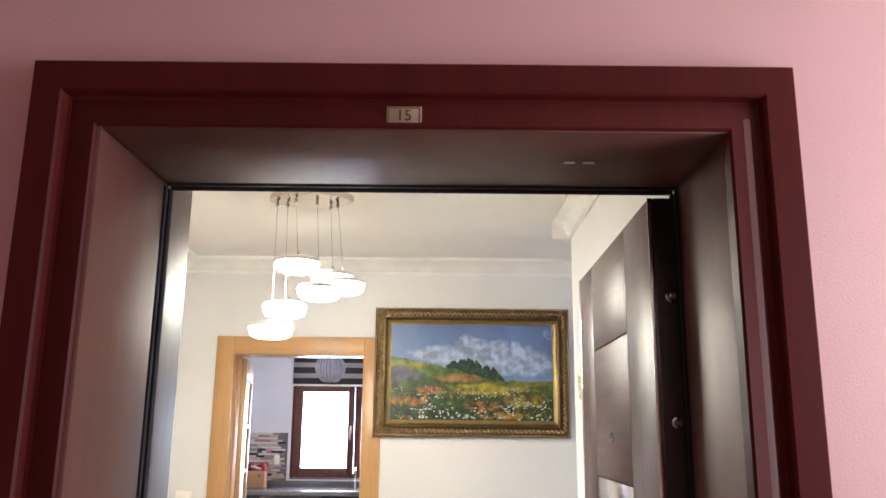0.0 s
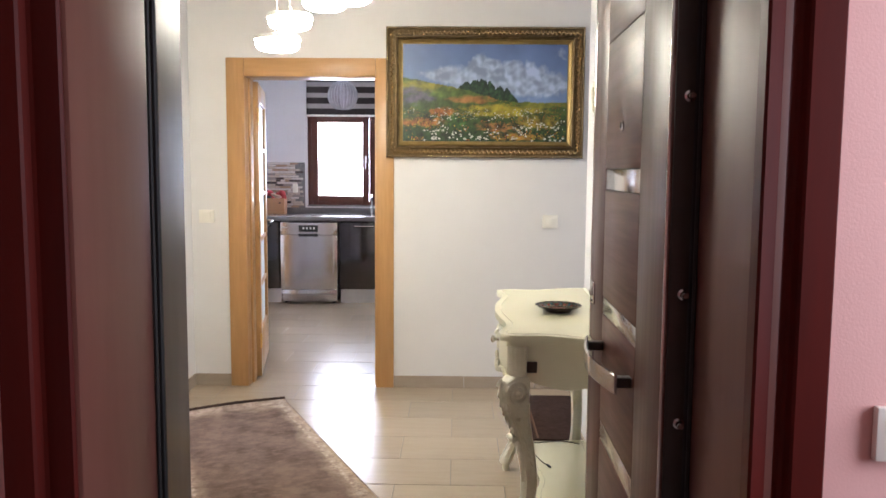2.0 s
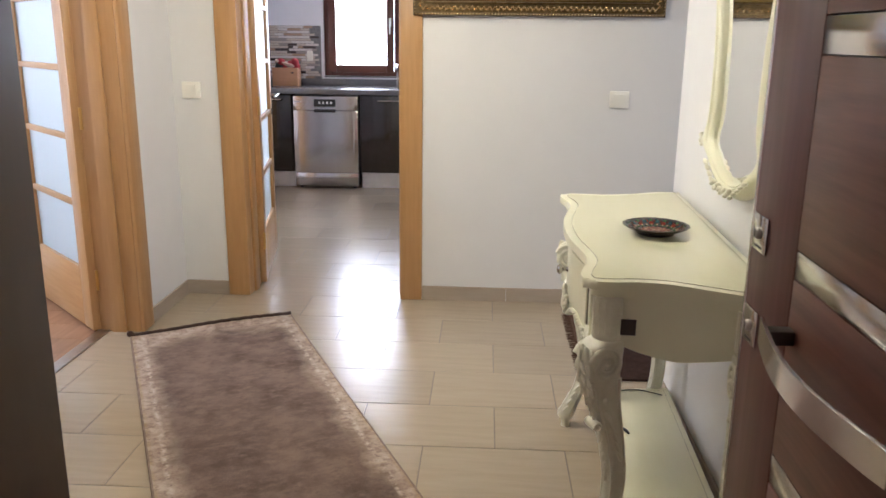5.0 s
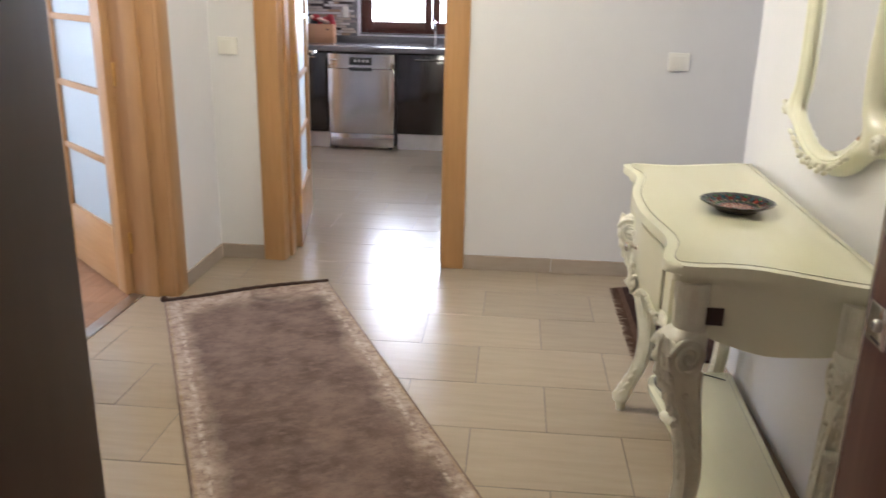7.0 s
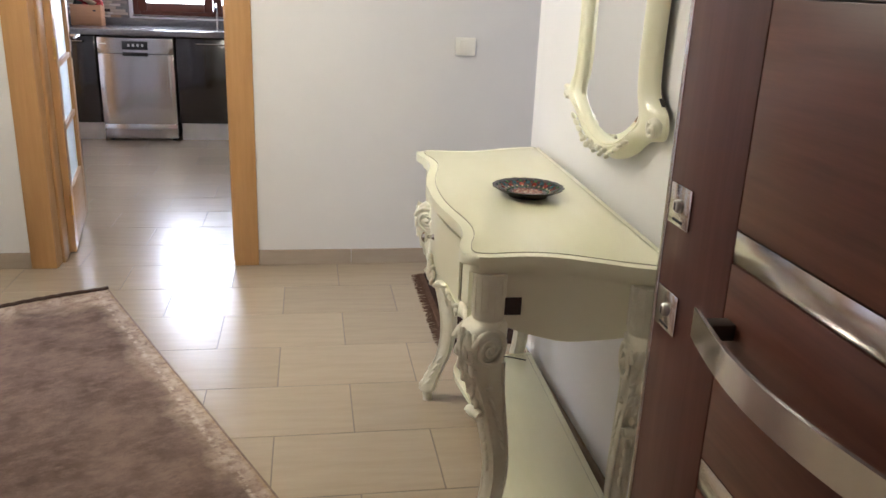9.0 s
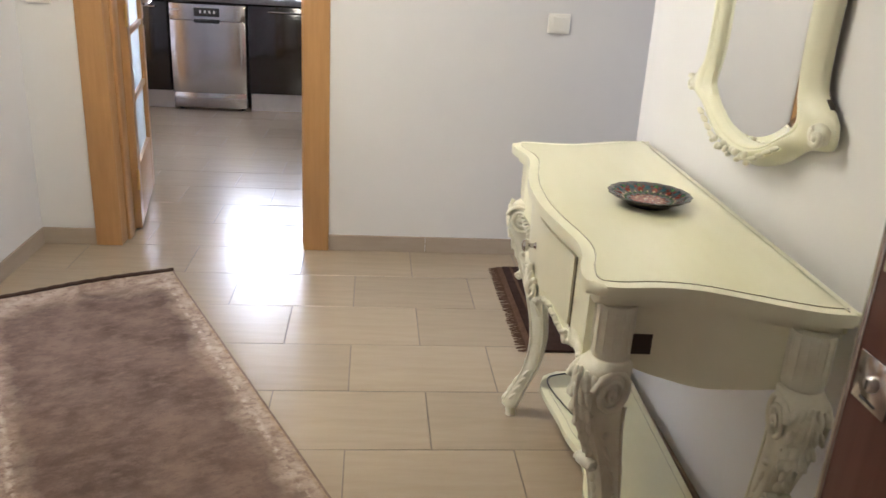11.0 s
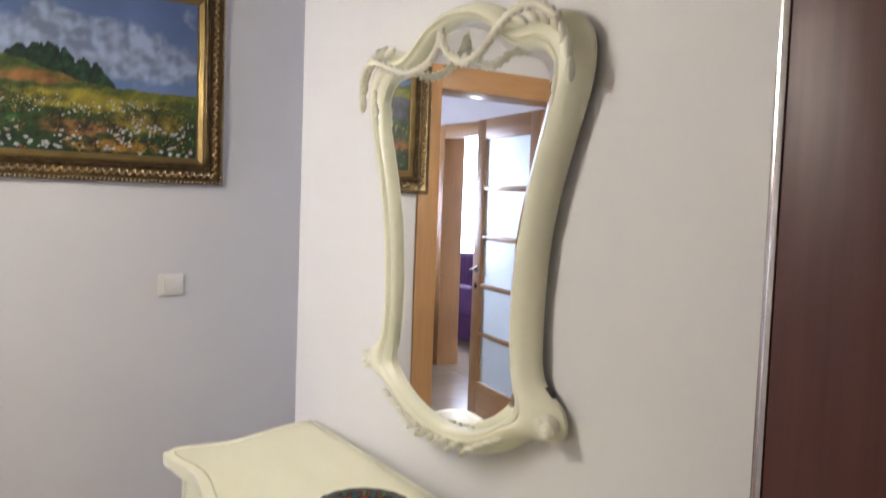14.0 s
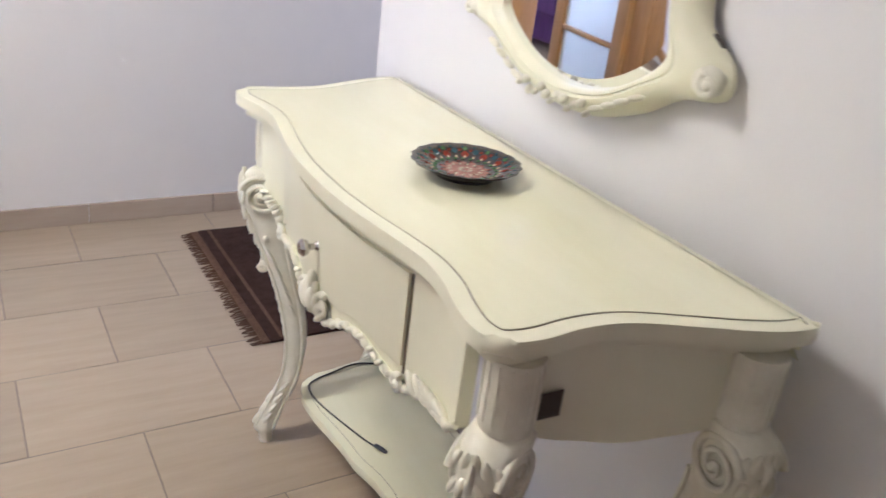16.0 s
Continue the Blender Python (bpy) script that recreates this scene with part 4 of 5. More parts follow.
dish = part("dish", bm, M_GLAZE, plate, "black glazed lobed dish", 50)


def bowl_z(r):
    zs = [(0.0, 0.0085), (0.04, 0.009), (0.06, 0.0115), (0.086, 0.0205), (0.0995, 0.0262)]
    for (r0, z0), (r1, z1) in zip(zs, zs[1:]):
        if r <= r1:
            return z0 + (z1 - z0) * (r - r0) / (r1 - r0)
    return zs[-1][1]


def petals(bm, ring, n, size, off=0.0, long=1.0):
    for k in range(n):
        a = 2 * math.pi * (k + off) / n
        slope = -24 if ring > 0.06 else 0
        m = Matrix.Translation((ring * math.cos(a), ring * math.sin(a), bowl_z(ring) + 0.0006)) @ Matrix.Rotation(a, 4, "Z") @ Matrix.Rotation(radians(slope), 4, "Y") @ Matrix.Diagonal((size * long, size, 0.0009, 1))
        bmesh.ops.create_icosphere(bm, subdivisions=1, radius=1.0, matrix=m)


for nm, mt, sets in (("red_glaze_pattern", M_PAINT_RED, ((0.070, 12, 0.0085, 0, 1.2), (0.081, 24, 0.0032, 0.5, 1.3), (0.046, 12, 0.0045, 0.5, 1))), ("blue_glaze_pattern", M_PAINT_BLUE, ((0.079, 12, 0.0072, 0.5, 1.2), (0.090, 24, 0.003, 0.25, 1.4))),
                     ("rose_glaze_pattern", M_PAINT_ROSE, ((0.022, 10, 0.0088, 0, 1.5), (0.038, 14, 0.0085, 0.5, 1.1), (0.003, 1, 0.010, 0, 1))), ("cream_glaze_pattern", M_PAINT_CREAM, ((0.012, 8, 0.003, 0, 1.7), (0.030, 14, 0.002, 0, 3), (0.063, 24, 0.0022, 0, 1.6))), ("green_glaze_pattern", M_PAINT_GREEN, ((0.058, 24, 0.0036, 0.25, 1.8), (0.086, 12, 0.0045, 0, 1.4)))):
    bm = bmesh.new()
    for s in sets:
        petals(bm, *s)
    tagged(part(nm, bm, mt, dish), kind="stuff")

# ---- wall mirror ----
wall_mirror = thing("wall_mirror", "cream carved rococo wall mirror with swagged leaves above the console", "mirror", (0.7545, 3.095, 0), -1.0)
# outer edge and sight edge, pair by pair from the crest down to the foot
half = [(0, 1.898, 0, 1.862), (0.07, 1.892, 0.06, 1.855), (0.13, 1.868, 0.115, 1.832), (0.18, 1.838, 0.16, 1.800), (0.225, 1.828, 0.20, 1.780), (0.285, 1.838, 0.245, 1.775), (0.345, 1.822, 0.285, 1.760), (0.383, 1.775, 0.305, 1.728), (0.380, 1.70, 0.302, 1.68), (0.345, 1.60, 0.275, 1.60), (0.308, 1.49, 0.240, 1.49), (0.287, 1.38, 0.217, 1.38), (0.281, 1.25, 0.211, 1.25), (0.292, 1.165, 0.220, 1.16), (0.350, 1.118, 0.231, 1.115), (0.350, 1.068, 0.222, 1.090), (0.268, 1.048, 0.18, 1.058), (0.19, 1.004, 0.12, 1.028), (0.09, 0.970, 0.06, 1.012), (0, 0.961, 0, 1.006)]
line = smooth_line(half, 4)
pairs = line + [(-a, b, -c, d) for a, b, c, d in line[::-1][1:-1]]
outer = [(a, b) for a, b, c, d in pairs]
inner = [(c, d) for a, b, c, d in pairs]
for _ in range(2):
    inner = [tuple((np.array(inner[i - 1]) + 2 * np.array(inner[i]) + np.array(inner[(i + 1) % len(inner)])) / 4) for i in range(len(inner))]
bm = bmesh.new()
sec = [(0.0, 0.004), (0.0, 0.012), (0.10, 0.021), (0.30, 0.034), (0.50, 0.042), (0.66, 0.043), (0.74, 0.038), (0.77, 0.034), (0.80, 0.037), (0.86, 0.036), (0.94, 0.030), (1.0, 0.024), (1.0, 0.004)]
cols = []
for (oy, oz), (iy, iz) in zip(outer, inner):
    cols.append([bm.verts.new((-h, oy + (iy - oy) * f, oz + (iz - oz) * f)) for f, h in sec])
n = len(cols)
for i in range(n):
    a, b = cols[i], cols[(i + 1) % n]
    for k in range(len(sec)):
        bm.faces.new((a[k], a[(k + 1) % len(sec)], b[(k + 1) % len(sec)], b[k]))
mframe = part("frame", bm, M_CREAM, wall_mirror, "cream moulded waisted frame", 40)
bm = bmesh.new()
gl = [bm.verts.new((-0.0185, y, z)) for y, z in [(y * 0.93, 1.44 + (z - 1.44) * 0.962) for y, z in inner]]
gb = [bm.verts.new((-0.0150, y, z)) for y, z in [(y * 1.008, 1.44 + (z - 1.44) * 1.006) for y, z in inner]]
bm.faces.new(gl)
for i in range(n):
    bm.faces.new((gb[i], gb[(i + 1) % n], gl[(i + 1) % n], gl[i]))
part("glass", bm, M_MIRROR, wall_mirror, "bevelled mirror glass", 1)
part("back_plate", prism(bmesh.new(), [(y * 0.93, 1.475 + (z - 1.475) * 0.95) for y, z in outer], "x", -0.012, 0.0), M_DARK, wall_mirror)


def garland(bm, pts, size):
    line = smooth_line(pts, 6)
    tube(bm, line, size * 0.95, 8)
    for i, (x, y, z) in enumerate(line):
        j = min(i + 1, len(line) - 1)
        a = math.degrees(math.atan2(line[j][2] - line[max(j - 2, 0)][2], line[j][1] - line[max(j - 2, 0)][1]))
        if i % 2 == 0:
            for s in (-1, 1):
                blob(bm, (x, y + s * size * 0.7 * math.sin(radians(a)), z - s * size * 0.7 * math.cos(radians(a))), (size * 0.75, size * 1.15, size * 0.6), (a + s * 38, 0, 0), 1)
        blob(bm, (x - size * 0.5, y, z), (size * 0.55,) * 3, sub=1)


bm = bmesh.new()
garland(bm, [(-0.052, 0.372, 1.735), (-0.058, 0.352, 1.785), (-0.060, 0.30, 1.808), (-0.056, 0.23, 1.785), (-0.052, 0.155, 1.768), (-0.050, 0.085, 1.778), (-0.050, 0.045, 1.805), (-0.052, 0.026, 1.838)], 0.0078)
garland(bm, [(-0.052, 0.026, 1.838), (-0.050, 0.005, 1.795), (-0.050, -0.055, 1.768), (-0.052, -0.115, 1.780), (-0.058, -0.17, 1.812), (-0.062, -0.225, 1.838), (-0.064, -0.29, 1.840), (-0.060, -0.345, 1.808)], 0.0082)
for i in range(7):
    f = i / 6
    for s in (-1, 1):
        y, z = s * (0.235 + 0.135 * math.sin(1.5 * f)), 1.822 - 0.105 * f * f + 0.012 * math.sin(3 * f)
        leaflet(bm, (-0.054 + 0.006 * f, y, z), (0, s * (1 - f), -0.4 - f), (-1, s * 0.4, 0.3), 0.024, 0.0085, 0.010)
        leaflet(bm, (-0.036, s * (0.334 - 0.003 * i), 1.775 - 0.017 * i), (0, s * 0.25 * (1 if i % 2 else -1), -1), (-1, s * 0.2, 0), 0.015, 0.0065, 0.008)
for s in (-1, 1):
    scroll(bm, (-0.036, s * 0.336, 1.088), 0.020, 1.4, 0.0075, "x", 1.0, s)
    blob(bm, (-0.022, s * 0.320, 1.092), (0.020, 0.034, 0.026), sub=2)
for i in range(13):
    y = 0.10 - 0.017 * i
    blob(bm, (-0.052, y, 0.984 + 0.009 * math.sin(i * 1.9) + 0.25 * y * y), (0.008, 0.0085, 0.006 + 0.0025 * (i % 3)), (40 * (i % 3 - 1), 0, 0), 2)
for s in (-1, 1):
    for i in range(4):
        blob(bm, (-0.048, s * (0.12 + 0.03 * i), 0.994 + 0.014 * i), (0.008, 0.02, 0.006), (18 * s, 0, 0), 2)
tagged(part("carving", bm, M_CREAM_OLD, mframe, "carved leaf swag and shoulder leaves", 60), kind="stuff")

# ---- painting ----
PX0, PX1, PZ0, PZ1 = -0.358, 0.900, 1.512, 2.335
painting = thing("painting", "flower meadow oil painting in an ornate antique gold frame", "painting", ((PX0 + PX1) / 2, 4.999, (PZ0 + PZ1) / 2))
pw, ph = (PX1 - PX0) / 2, (PZ1 - PZ0) / 2
bm = bmesh.new()
prof = [(0, 0), (0, 0.030), (0.005, 0.038), (0.012, 0.040), (0.016, 0.034), (0.020, 0.032), (0.055, 0.030), (0.060, 0.036), (0.066, 0.036), (0.070, 0.026), (0.078, 0.022), (0.078, 0.0)]
ring = []
for d, h in prof:
    ring.append([bm.verts.new((sx * (pw - d), -h, sz * (ph - d))) for sx, sz in ((-1, -1), (1, -1), (1, 1), (-1, 1))])
for a, b in zip(ring, ring[1:] + ring[:1]):
    for k in range(4):
        bm.faces.new((a[k], a[(k + 1) % 4], b[(k + 1) % 4], b[k]))
pframe = part("frame", bm, M_GOLD_DK, painting, "dark antiqued gold frame", 25)
bm = bmesh.new()
def rail_points(inset, step):
    w, h = pw - inset, ph - inset
    out = []
    for length, fn in ((2 * w, lambda t: (-w + t, -h, 0)), (2 * h, lambda t: (w, -h + t, 90)), (2 * w, lambda t: (w - t, h, 180)), (2 * h, lambda t: (-w, h - t, 270))):
        m = max(2, round(length / step))
        out += [fn(length * (i + 0.5) / m) for i in range(m)]
    return out
for x, z, a in rail_points(0.038, 0.029):
    for s in (-1, 1):
        m = Matrix.Translation((x, -0.033, z)) @ Matrix.Rotation(radians(-a), 4, "Y") @ Matrix.Translation((0.008 * s, 0, 0.0)) @ Matrix.Rotation(radians(18 * s), 4, "Y") @ Matrix.Diagonal((0.0055, 0.010, 0.0185, 1))
        bmesh.ops.create_icosphere(bm, subdivisions=1, radius=1.0, matrix=m)
    m = Matrix.Translation((x, -0.034, z)) @ Matrix.Rotation(radians(-a), 4, "Y") @ Matrix.Translation((0, -0.002, -0.006)) @ Matrix.Diagonal((0.0052, 0.011, 0.010, 1))
    bmesh.ops.create_icosphere(bm, subdivisions=1, radius=1.0, matrix=m)
for x, z, a in rail_points(0.009, 0.016):
    bmesh.ops.create_icosphere(bm, subdivisions=1, radius=0.0055, matrix=Matrix.Translation((x, -0.040, z)))
tagged(part("ornament", bm, M_GOLD, pframe, "rows of gilt egg-and-dart carving", 60), kind="stuff")
bm = bmesh.new()
prof = [(0.0785, 0.004), (0.0785, 0.020), (0.084, 0.023), (0.100, 0.014), (0.104, 0.014), (0.106, 0.010), (0.106, 0.004)]
ring = []
for d, h in prof:
    ring.append([bm.verts.new((sx * (pw - d), -h, sz * (ph - d))) for sx, sz in ((-1, -1), (1, -1), (1, 1), (-1, 1))])
for a, b in zip(ring, ring[1:] + ring[:1]):
    for k in range(4):
        bm.faces.new((a[k], a[(k + 1) % 4], b[(k + 1) % 4], b[k]))
part("slip", bm, mat("bright_gold_slip", (0.34, 0.245, 0.09), (0.23, 0.16, 0.06), 0.4, metal=0.85, scale=15), pframe, "bright gold inner slip", 25)


def meadow(u, v, n3):
    """Colour of the picture at u to the right and v up, both from 0 to 1: sky with clouds, wood, slope and flowers."""
    def nz(x, y, s, k=4):
        return noise.fractal(Vector((x * s * 1.75, y * s, n3)), 0.9, 2.0, k)
    hill = 0.66 - 0.24 * min(1, u / 0.60) ** 0.95 + 0.03 * math.sin(5 * u) + 0.05 * max(0, (u - 0.62)) + 0.008 * nz(u, 0, 9)
    hill = max(hill, 0.40 + 0.02 * math.sin(4 * u))
    wood = 0.0
    if 0.34 < u < 0.70:
        h = math.sin(math.pi * (u - 0.34) / 0.36) ** 0.8
        wood = hill + 0.01 + h * (0.10 + 0.055 * abs(math.sin(u * 61)) ** 0.6 + 0.05 * nz(u, 0.3, 9, 2) + 0.018 * nz(u, v, 40, 2))
    if v > hill:
        if v < wood and v > hill - 0.02:
            g = 0.5 + 0.9 * nz(u, v, 26)
            return np.array((0.009, 0.026, 0.014)) * (0.7 + g) + np.array((0.02, 0.045, 0.01)) * max(0, g - 0.55)
        w = (v - hill) / (1 - hill)
        blue = np.array((0.15, 0.225, 0.42)) * (1 - w) + np.array((0.115, 0.17, 0.35)) * w
        mass = math.exp(-((u - 0.60) / 0.24) ** 2 - ((w - 0.42) / 0.30) ** 2) + 0.75 * math.exp(-((u - 0.26) / 0.20) ** 2 - ((w - 0.20) / 0.22) ** 2) + 0.8 * math.exp(-((u - 0.86) / 0.18) ** 2 - ((w - 0.30) / 0.22) ** 2)
        puff = mass + 0.55 * (abs(nz(u, v, 5, 4)) - 0.2)
        f = max(0.0, min(1.0, (puff - 0.28) / 0.40))
        f = f * f * (3 - 2 * f) * 0.66
        lit = 0.80 + 0.9 * (abs(nz(u, v, 6, 3)) - abs(nz(u - 0.015, v - 0.045, 6, 3)))
        cloud = np.array((0.46, 0.53, 0.68)) * max(0.5, min(1.15, lit))
        return blue * (0.93 + 0.2 * nz(u, v, 3, 3)) * (1 - f) + cloud * f
    d = (hill - v) / hill
    g = nz(u, v, 16)
    c = np.array((0.075, 0.115, 0.022)) * (1 - d) + np.array((0.013, 0.042, 0.012)) * d

    def daub(colour, cu, cv, su, sv, k):
        """A broad, ragged stroke of one colour."""
        nonlocal c
        r = ((u - cu) / su) ** 2 + ((v - cv) / sv) ** 2 + 0.9 * nz(u, v * 2.4, 7 + k, 4)
        f = max(0.0, min(1.0, 1.25 - r)) * 0.8
        c = c * (1 - f) + np.array(colour) * f
    daub((0.36, 0.32, 0.035), 0.14, 0.57, 0.20, 0.055, 1)
    daub((0.10, 0.085, 0.15), 0.06, 0.47, 0.13, 0.10, 2)
    daub((0.11, 0.18, 0.03), 0.30, 0.50, 0.16, 0.06, 3)
    daub((0.42, 0.17, 0.05), 0.44, 0.44, 0.16, 0.040, 4)
    daub((0.42, 0.34, 0.03), 0.62, 0.32, 0.26, 0.065, 5)
    daub((0.22, 0.22, 0.03), 0.88, 0.40, 0.18, 0.05, 6)
    daub((0.09, 0.08, 0.11), 0.95, 0.43, 0.12, 0.03, 7)
    daub((0.40, 0.12, 0.03), 0.24, 0.31, 0.08, 0.045, 8)
    daub((0.42, 0.14, 0.03), 0.12, 0.20, 0.13, 0.045, 9)
    daub((0.36, 0.15, 0.05), 0.58, 0.15, 0.13, 0.05, 10)
    daub((0.34, 0.24, 0.03), 0.83, 0.20, 0.14, 0.06, 11)
    daub((0.06, 0.15, 0.03), 0.33, 0.22, 0.07, 0.06, 12)
    daub((0.38, 0.20, 0.03), 0.70, 0.05, 0.16, 0.04, 13)
    return c * (0.80 + 0.75 * g * (0.5 + d))


def canvas():
    w, h, nx, nz_ = pw - 0.104, ph - 0.104, 230, 130
    verts, faces = [], []
    cols = np.ones((nx * nz_, 4), np.float32)
    for j in range(nz_):
        for i in range(nx):
            u, v = i / (nx - 1), j / (nz_ - 1)
            verts.append((-w + 2 * w * u, -0.008, -h + 2 * h * v))
            cols[j * nx + i, :3] = np.clip(meadow(u, v, 3.7), 0, 1)
    for j in range(nz_ - 1):
        for i in range(nx - 1):
            k = j * nx + i
            faces.append((k, k + 1, k + nx + 1, k + nx))
    me = bpy.data.meshes.new("canvas")
    me.from_pydata(verts, [], faces)
    att = me.color_attributes.new("paint", "FLOAT_COLOR", "POINT")
    att.data.foreach_set("color", cols.ravel())
    m = bpy.data.materials.new("oil_paint")
    m.use_nodes = True
    b = m.node_tree.nodes["Principled BSDF"]
    a = m.node_tree.nodes.new("ShaderNodeVertexColor")
    a.layer_name = "paint"
    m.node_tree.links.new(a.outputs[0], b.inputs["Base Color"])
    b.inputs["Roughness"].default_value = 0.42
    nt = m.node_tree.nodes.new("ShaderNodeTexNoise")
    nt.inputs["Scale"].default_value = 120
    bp = m.node_tree.nodes.new("ShaderNodeBump")
    bp.inputs["Strength"].default_value, bp.inputs["Distance"].default_value = 0.3, 0.001
    m.node_tree.links.new(nt.outputs[0], bp.inputs["Height"])
    m.node_tree.links.new(bp.outputs[0], b.inputs["Normal"])
    me.materials.append(m)
    ob = new("canvas", me)
    ob.parent = painting
    tagged(ob, "oil canvas of a hillside under clouds")
    # flowers are thick daubs of paint
    rnd = random.Random(11)
    for nm, colour, count, top, big in (("white_paint", (0.66, 0.66, 0.62), 300, 0.34, 1.45), ("yellow_paint", (0.50, 0.36, 0.03), 420, 0.42, 0.75), ("orange_paint", (0.44, 0.14, 0.03), 380, 0.38, 0.8), ("dark_paint", (0.012, 0.035, 0.014), 620, 0.34, 0.95)):
        bm = bmesh.new()
        seed = 5.0 * len(nm)
        made = 0
        while made < count:
            v = top * rnd.random() ** 0.8
            u = rnd.random()
            if noise.fractal(Vector((u * 6, v * 9, seed)), 0.9, 2.0, 3) < rnd.uniform(-0.1, 0.4):
                continue
            made += 1
            s = (0.0016 + 0.0048 * (1 - v / 0.46) ** 1.4) * big * (0.6 + 0.7 * rnd.random())
            x, z = -w + 2 * w * (0.008 + 0.984 * u), -h + 2 * h * (0.012 + v)
            n = 14 if nm == "white_paint" else 8
            q = rnd.random() * 6
            ring = []
            for k in range(n):
                r = s * ((1.25 if k % 2 else 0.5) if n == 14 else 0.7 + 0.6 * rnd.random())
                ring.append(bm.verts.new((x + r * math.cos(q + 2 * math.pi * k / n), -0.0092 - 0.0004 * rnd.random(), z + 0.75 * r * math.sin(q + 2 * math.pi * k / n))))
            for k in range(n):
                mid_v = ring[0]
                if 0 < k < n - 1:
                    bm.faces.new((mid_v, ring[k], ring[k + 1]))
        tagged(part(nm, bm, mat(nm + "_oil", colour, tuple(c * 0.6 for c in colour), 0.45, scale=40), ob, "", 0), kind="stuff")


canvas()

# ---- pendant lamp ----
lamp = thing("pendant_lamp", "chrome pendant lamp with six lit opal glass discs", "pendant lamp", (-0.56, 3.50, H))
eye = []
for k in range(40):
    a = 2 * math.pi * k / 40
    eye.append((0.205 * math.copysign(abs(math.cos(a)) ** 1.15, math.cos(a)), 0.150 * math.copysign(abs(math.sin(a)) ** 1.35, math.sin(a))))
part("canopy", prism(bmesh.new(), eye, "z", -0.030, -0.001, 0.006), mat("mirror_chrome", (0.62, 0.55, 0.47), (0.6, 0.53, 0.45), 0.06, metal=1.0), lamp, "lens-shaped polished chrome canopy")
for dx, dy, z, ax, ay in ((-0.05, -0.02, 2.305, -0.065, -0.06), (0.061, -0.04, 2.173, 0.03, -0.02), (0.166, 0.02, 2.213, 0.125, 0.02), (-0.11, 0.03, 2.10, -0.12, 0.02), (-0.16, -0.01, 1.996, -0.165, 0.0), (0.105, 0.07, 2.255, 0.085, 0.06)):
    wire = part("wire", tube(bmesh.new(), [(ax, ay, -0.03), (dx, dy, z - H + 0.045)], 0.0016, 6), M_CHROME, lamp)
    part("ferrule", turned(bmesh.new(), [(0.004, 0), (0.008, 0.004), (0.008, 0.02), (0.004, 0.026)], 12, (ax, ay, -0.057)), M_CHROME, wire)
    shade = part("shade", turned(bmesh.new(), [(0.02, 0.036), (0.055, 0.034), (0.085, 0.026), (0.098, 0.010), (0.099, -0.006), (0.090, -0.022), (0.07, -0.031), (0.03, -0.034), (0.0, -0.034)], 32, (dx, dy, z - H)), M_LIT, lamp, "glowing opal glass disc")
    # added opaque plate over the disc, blocks the light thrown upwards
    part("light_shield", turned(bmesh.new(), [(0.0, 0.0375), (0.060, 0.0375), (0.096, 0.028), (0.103, 0.014), (0.106, 0.016), (0.098, 0.034), (0.060, 0.041), (0.0, 0.041)], 32, (dx, dy, z - H)), M_PLASTER, shade, "added white plate that keeps lamp light off the ceiling")
    part("cap", turned(bmesh.new(), [(0.022, 0.0412), (0.022, 0.046), (0.008, 0.052), (0.006, 0.07), (0.002, 0.072)], 16, (dx, dy, z - H)), M_CHROME, shade)

